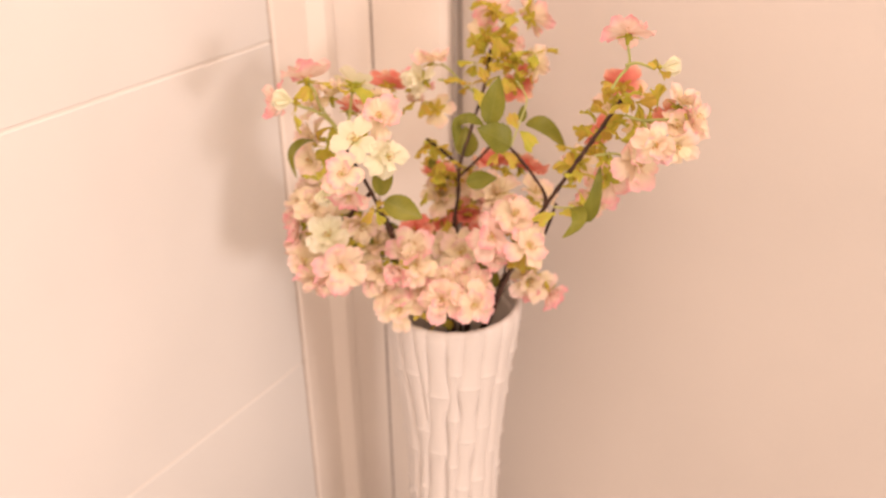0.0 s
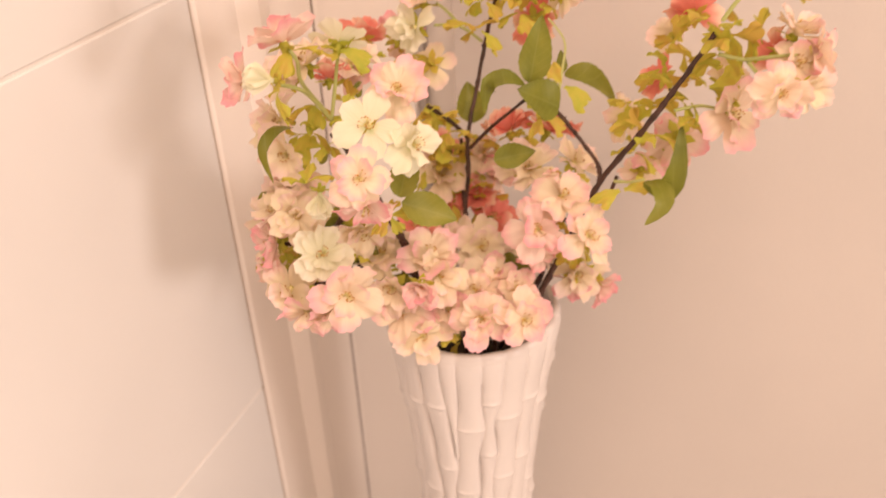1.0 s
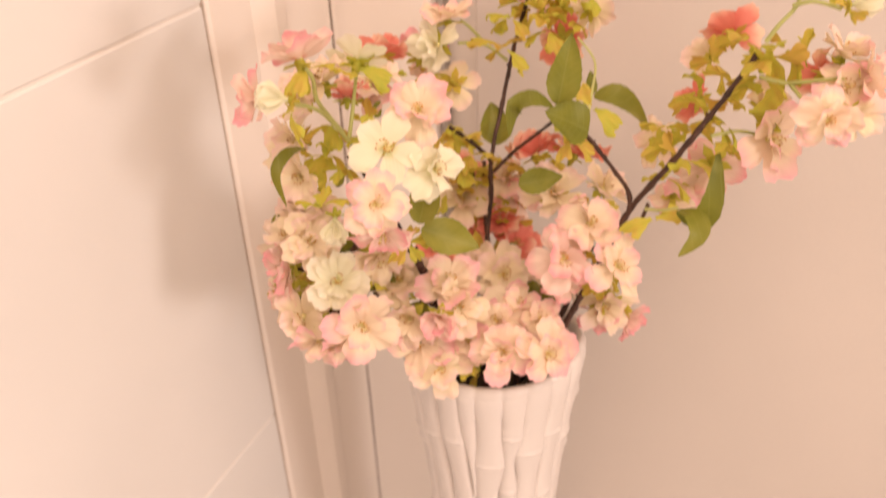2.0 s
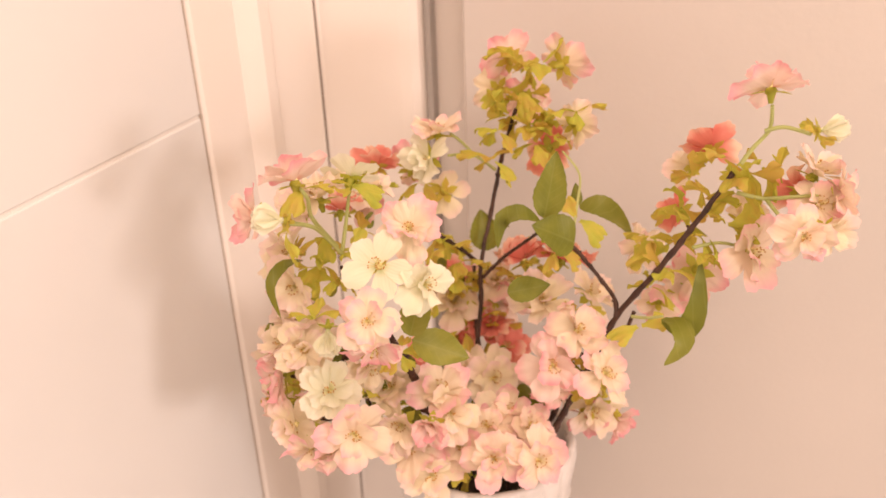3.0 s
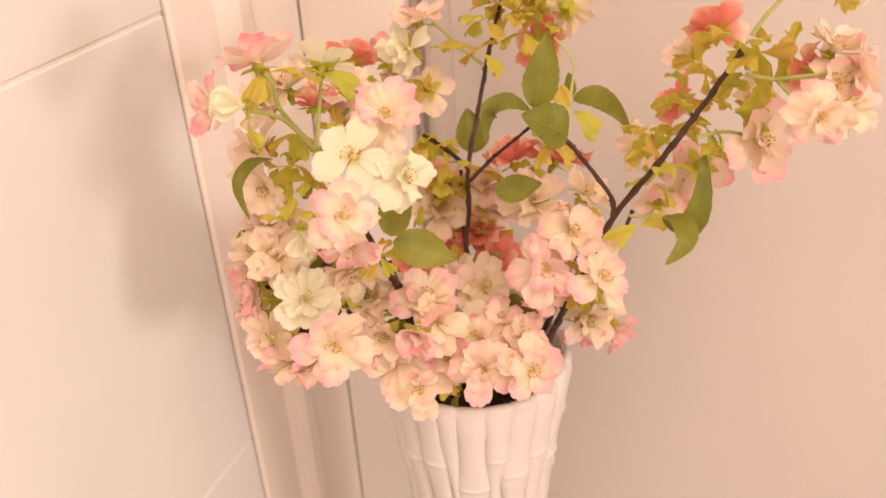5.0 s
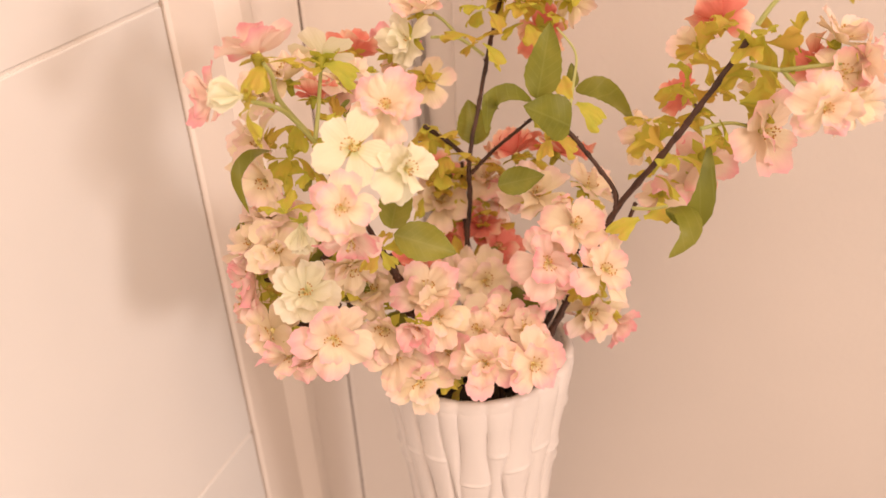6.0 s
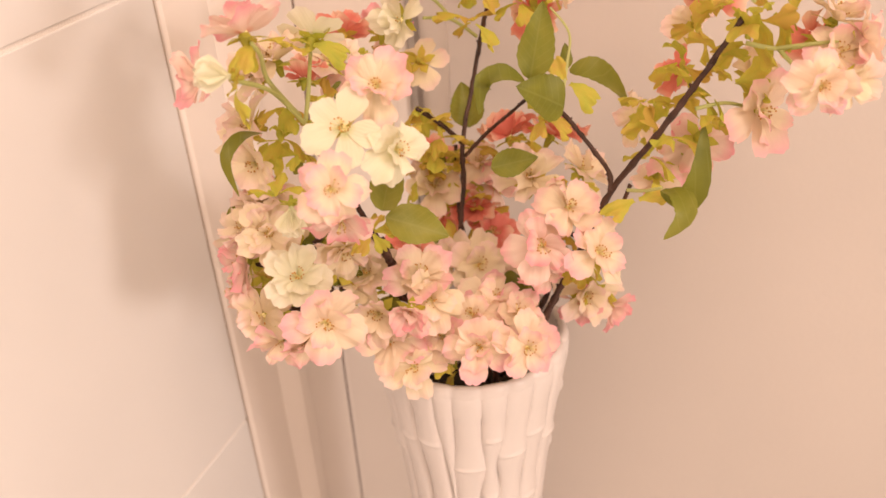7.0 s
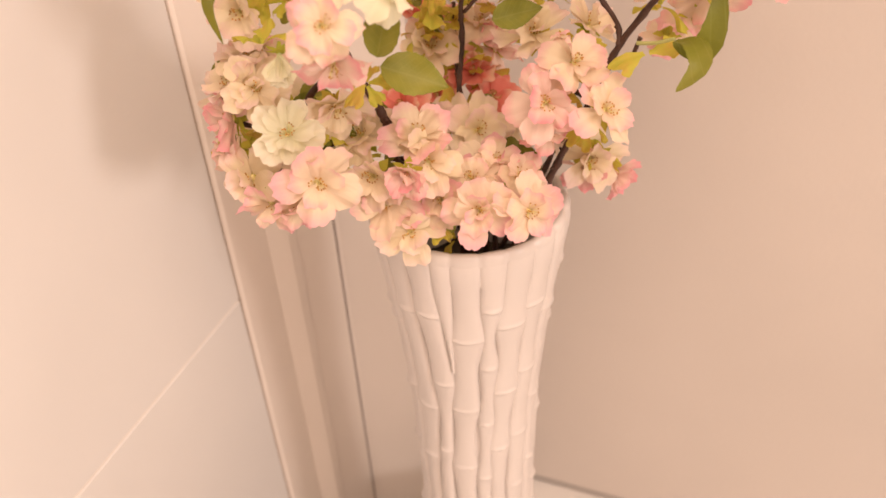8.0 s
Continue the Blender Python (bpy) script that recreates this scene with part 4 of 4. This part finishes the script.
bracts(right_branch, (0.1343, 0.0127, 0.5475), 2, 0.0125, (0.36, 0.62, 0.70))
bracts(right_branch, (0.1062, 0.0082, 0.5207), 3, 0.0125, (0.36, 0.62, 0.70))
bracts(right_branch, (0.0413, -0.0103, 0.5115), 3, 0.011, (0.27, -0.58, 0.77))
bracts(right_branch, (0.0805, -0.0028, 0.4749), 2, 0.012, (0.51, -0.70, 0.51))
bracts(right_branch, (0.0465, 0.0064, 0.5215), 2, 0.012, (0.27, -0.58, 0.77))
bracts(right_branch, (0.0604, -0.0071, 0.4413), 4, 0.011, (-0.15, 0.50, 0.85))
bracts(right_branch, (0.0603, 0.0091, 0.4179), 4, 0.011, (-0.15, 0.50, 0.85))
bracts(right_branch, (0.0447, -0.0044, 0.4552), 4, 0.011, (-0.15, 0.50, 0.85))
bracts(right_branch, (0.1426, -0.0239, 0.5855), 3, 0.0065, (0.91, 0.41, 0.06))

# low blossoms round the rim
twig(front_branch, "stem", [(0.0080, -0.0080, 0.3350), (0.0060, -0.0140, 0.3850), (-0.0048, -0.0203, 0.3964), (-0.0103, -0.0335, 0.4183), (-0.0158, -0.0458, 0.4321)], 0.0013, 0.001, bark, True)
twig(front_branch, "stem", [(0.0160, -0.0060, 0.3350), (0.0180, -0.0140, 0.3850), (0.0201, -0.0234, 0.4045), (0.0285, -0.0315, 0.4157)], 0.0013, 0.001, bark, True)
flower(front_branch, (-0.0294, -0.0479, 0.4432), (-0.13, -0.49, 0.86), 0.0155, "cream", 0.85, 2)
flower(front_branch, (-0.0194, -0.0595, 0.4329), (-0.11, -0.97, 0.19), 0.0144, "cream", 0.8, 2)
flower(front_branch, (-0.0070, -0.0434, 0.4433), (0.39, -0.28, 0.88), 0.0155, "blush", 0.85, 2)
flower(front_branch, (-0.0046, -0.0594, 0.4370), (0.25, -0.96, -0.15), 0.0118, "pink", 0.6, 2)
flower(front_branch, (-0.0000, -0.0482, 0.4356), (0.48, -0.56, 0.67), 0.0139, "cream", 0.8, 2)
flower(front_branch, (-0.0054, -0.0598, 0.4064), (0.36, -0.89, 0.26), 0.0155, "cream", 1.0, 2)
flower(front_branch, (-0.0153, -0.0591, 0.4176), (-0.02, -0.76, 0.64), 0.0149, "blush", 0.9, 2)
flower(front_branch, (0.0040, -0.0450, 0.4149), (0.14, -0.89, 0.43), 0.0134, "blush", 0.8, 2)
flower(front_branch, (0.0245, -0.0518, 0.4185), (0.27, -0.91, 0.31), 0.0144, "blush", 0.85, 3)
flower(front_branch, (0.0196, -0.0212, 0.4214), (0.27, -0.26, 0.93), 0.0149, "blush", 0.9, 2)
flower(front_branch, (0.0440, -0.0452, 0.4177), (0.49, -0.79, 0.38), 0.0144, "blush", 1.0, 2)
flower(front_branch, (0.0333, -0.0249, 0.4187), (0.48, -0.17, 0.86), 0.0129, "blush", 0.85, 2)
flower(front_branch, (0.0142, -0.0341, 0.4209), (0.12, -0.51, 0.85), 0.0134, "blush", 0.9, 2)
bracts(front_branch, (0.0014, -0.0475, 0.3995), 3, 0.01, (-0.15, 0.50, 0.85))
bracts(front_branch, (0.0019, -0.0244, 0.3766), 3, 0.009, (0.13, -0.20, 0.97))
bracts(front_branch, (-0.0359, -0.0479, 0.4227), 3, 0.011, (-0.15, 0.50, 0.85))
leaf(left_branch, (-0.0528, -0.0529, 0.4449), (-0.0356, -0.0529, 0.4436), 0.0114, (0.30, -0.67, 0.68), 1)
leaf(left_branch, (-0.0377, -0.0490, 0.4279), (-0.0431, -0.0491, 0.4444), 0.0105, (0.30, -0.67, 0.68), 1)
leaf(middle_branch, (-0.0305, 0.0047, 0.4214), (-0.0177, 0.0093, 0.4296), 0.0134, (0.30, -0.67, 0.68), 1)
bracts(left_branch, (-0.0542, -0.0483, 0.4526), 4, 0.011, (-0.15, 0.50, 0.85))
bracts(left_branch, (-0.0774, -0.0667, 0.4457), 3, 0.01, (-0.15, 0.50, 0.85))
bracts(middle_branch, (-0.0210, 0.0295, 0.4580), 4, 0.012, (-0.15, 0.50, 0.85))
bracts(front_branch, (0.0193, 0.0019, 0.4142), 3, 0.01, (-0.15, 0.50, 0.85))
bracts(middle_branch, (-0.0154, 0.0472, 0.4466), 4, 0.012, (-0.15, 0.50, 0.85))
bracts(right_branch, (0.0457, 0.0109, 0.4680), 3, 0.01, (-0.15, 0.50, 0.85))
leaf(left_branch, (-0.0511, -0.0518, 0.4398), (-0.0383, -0.0380, 0.4446), 0.0116, (0.28, -0.60, 0.75), 1)
leaf(left_branch, (-0.0382, -0.0463, 0.4075), (-0.0316, -0.0332, 0.4133), 0.0110, (0.28, -0.60, 0.75), 1)
leaf(left_branch, (-0.0616, -0.0505, 0.4541), (-0.0510, -0.0403, 0.4530), 0.0094, (0.28, -0.60, 0.75), 1)
leaf(middle_branch, (-0.0329, -0.0196, 0.4343), (-0.0387, -0.0294, 0.4519), 0.0108, (0.28, -0.60, 0.75), 1)
leaf(middle_branch, (-0.0065, -0.0027, 0.4048), (0.0041, 0.0065, 0.4079), 0.0116, (0.28, -0.60, 0.75), 1)
leaf(middle_branch, (0.0337, 0.0029, 0.4027), (0.0249, 0.0073, 0.4186), 0.0102, (0.28, -0.60, 0.75), 1)
leaf(middle_branch, (0.0514, 0.0043, 0.4259), (0.0448, 0.0064, 0.4427), 0.0092, (0.28, -0.60, 0.75), 1)
leaf(left_branch, (-0.0847, -0.0540, 0.4731), (-0.0935, -0.0603, 0.4693), 0.0077, (0.28, -0.60, 0.75), 1)
leaf(middle_branch, (-0.0085, 0.0547, 0.4438), (-0.0201, 0.0522, 0.4570), 0.0121, (0.28, -0.60, 0.75), 1)

# dark twigs between the blossoms
twig(left_branch, "twig", [(-0.0188, -0.0447, 0.4489), (-0.0205, -0.0499, 0.4613), (-0.0223, -0.0572, 0.4744)], 0.0017, 0.0014, bark, True)
twig(left_branch, "twig", [(-0.0377, -0.0490, 0.4279), (-0.0436, -0.0542, 0.4429), (-0.0504, -0.0554, 0.4530)], 0.0016, 0.0011, bark, True)
twig(left_branch, "twig", [(-0.0442, -0.0566, 0.4397), (-0.0558, -0.0670, 0.4316), (-0.0708, -0.0682, 0.4355)], 0.0014, 0.001, bark, True)
twig(left_branch, "twig", [(-0.0644, -0.0591, 0.4527), (-0.0780, -0.0623, 0.4489), (-0.0846, -0.0608, 0.4591)], 0.0013, 0.001, bark, True)
twig(front_branch, "twig", [(-0.0034, -0.0221, 0.4119), (-0.0095, -0.0345, 0.4258), (-0.0227, -0.0433, 0.4305)], 0.0014, 0.0011, bark, True)
twig(front_branch, "twig", [(0.0095, -0.0260, 0.4074), (0.0211, -0.0260, 0.4134), (0.0296, -0.0308, 0.4122)], 0.0014, 0.0011, bark, True)
twig(right_branch, "twig", [(0.0590, 0.0010, 0.4485), (0.0495, -0.0026, 0.4550), (0.0412, 0.0029, 0.4626)], 0.0013, 0.001, bark, True)
leaf(left_branch, (-0.0426, -0.0577, 0.4484), (-0.0386, -0.0546, 0.4429), 0.01, (-0.08, -0.57, 0.82), 1)
leaf(left_branch, (-0.0374, -0.0557, 0.4405), (-0.0332, -0.0526, 0.4349), 0.01, (-0.08, -0.57, 0.82), 1)
leaf(left_branch, (-0.0346, -0.0506, 0.4501), (-0.0304, -0.0474, 0.4446), 0.01, (-0.08, -0.57, 0.82), 1)
leaf(left_branch, (-0.0856, -0.0707, 0.4450), (-0.0819, -0.0677, 0.4395), 0.01, (-0.08, -0.57, 0.82), 1)
leaf(left_branch, (-0.0728, -0.0735, 0.4402), (-0.0690, -0.0706, 0.4346), 0.01, (-0.08, -0.57, 0.82), 1)
leaf(left_branch, (-0.0210, -0.0458, 0.4373), (-0.0166, -0.0426, 0.4316), 0.01, (-0.08, -0.57, 0.82), 1)
leaf(left_branch, (0.0030, -0.0405, 0.3995), (0.0080, -0.0373, 0.3934), 0.01, (-0.08, -0.57, 0.82), 1)
leaf(left_branch, (0.0241, -0.0133, 0.4170), (0.0293, -0.0100, 0.4110), 0.01, (-0.08, -0.57, 0.82), 1)
leaf(left_branch, (0.0006, 0.0181, 0.4311), (0.0061, 0.0216, 0.4253), 0.01, (-0.08, -0.57, 0.82), 1)
leaf(left_branch, (-0.0273, 0.0303, 0.4632), (-0.0221, 0.0339, 0.4576), 0.01, (-0.08, -0.57, 0.82), 1)
leaf(left_branch, (-0.0341, 0.0224, 0.4786), (-0.0291, 0.0260, 0.4733), 0.01, (-0.08, -0.57, 0.82), 1)
leaf(left_branch, (-0.0535, -0.0194, 0.5200), (-0.0496, -0.0158, 0.5153), 0.01, (-0.08, -0.57, 0.82), 1)
leaf(left_branch, (-0.0568, -0.0546, 0.5002), (-0.0533, -0.0513, 0.4952), 0.01, (-0.08, -0.57, 0.82), 1)


# shaded leaves and bracts deep between the blossoms
leaf(left_branch, (-0.0477, -0.0324, 0.4246), (-0.0361, -0.0212, 0.4263), 0.0120, (0.33, -0.47, 0.81), 1)
leaf(left_branch, (-0.0394, -0.0131, 0.4290), (-0.0310, -0.0143, 0.4143), 0.0120, (0.33, -0.47, 0.81), 2)
leaf(left_branch, (-0.0492, -0.0242, 0.4340), (-0.0641, -0.0296, 0.4279), 0.0120, (0.33, -0.47, 0.81), 1)
leaf(left_branch, (-0.0517, -0.0392, 0.4266), (-0.0609, -0.0308, 0.4373), 0.0120, (0.33, -0.47, 0.81), 2)
leaf(left_branch, (-0.0356, -0.0306, 0.4158), (-0.0229, -0.0267, 0.4059), 0.0120, (0.33, -0.47, 0.81), 1)
leaf(middle_branch, (0.0122, 0.0097, 0.4075), (0.0262, 0.0204, 0.4069), 0.0120, (0.33, -0.47, 0.81), 2)
leaf(middle_branch, (0.0436, 0.0122, 0.4293), (0.0427, 0.0064, 0.4136), 0.0120, (0.33, -0.47, 0.81), 1)
leaf(left_branch, (-0.0701, -0.0295, 0.4432), (-0.0602, -0.0174, 0.4473), 0.0120, (0.33, -0.47, 0.81), 2)
leaf(middle_branch, (-0.0338, -0.0068, 0.4159), (-0.0297, 0.0067, 0.4257), 0.0120, (0.33, -0.47, 0.81), 1)
leaf(middle_branch, (0.0265, 0.0120, 0.4055), (0.0106, 0.0076, 0.4015), 0.0120, (0.33, -0.47, 0.81), 2)
leaf(left_branch, (-0.0923, -0.0366, 0.4562), (-0.0894, -0.0406, 0.4407), 0.0120, (0.33, -0.47, 0.81), 1)
leaf(left_branch, (-0.0746, -0.0482, 0.4277), (-0.0667, -0.0357, 0.4336), 0.0120, (0.33, -0.47, 0.81), 2)
bracts(middle_branch, (-0.0136, 0.0328, 0.4391), 4, 0.012, (-0.15, 0.50, 0.85))
bracts(middle_branch, (-0.0208, 0.0258, 0.4333), 4, 0.012, (-0.15, 0.50, 0.85))
bracts(middle_branch, (-0.0017, 0.0341, 0.4335), 4, 0.012, (-0.15, 0.50, 0.85))
bracts(middle_branch, (-0.0328, 0.0271, 0.4542), 4, 0.012, (-0.15, 0.50, 0.85))
bracts(middle_branch, (-0.0192, 0.0412, 0.4591), 4, 0.012, (-0.15, 0.50, 0.85))
bracts(middle_branch, (0.0069, 0.0418, 0.4624), 4, 0.012, (-0.15, 0.50, 0.85))
bracts(middle_branch, (0.0210, 0.0393, 0.4764), 4, 0.012, (-0.15, 0.50, 0.85))
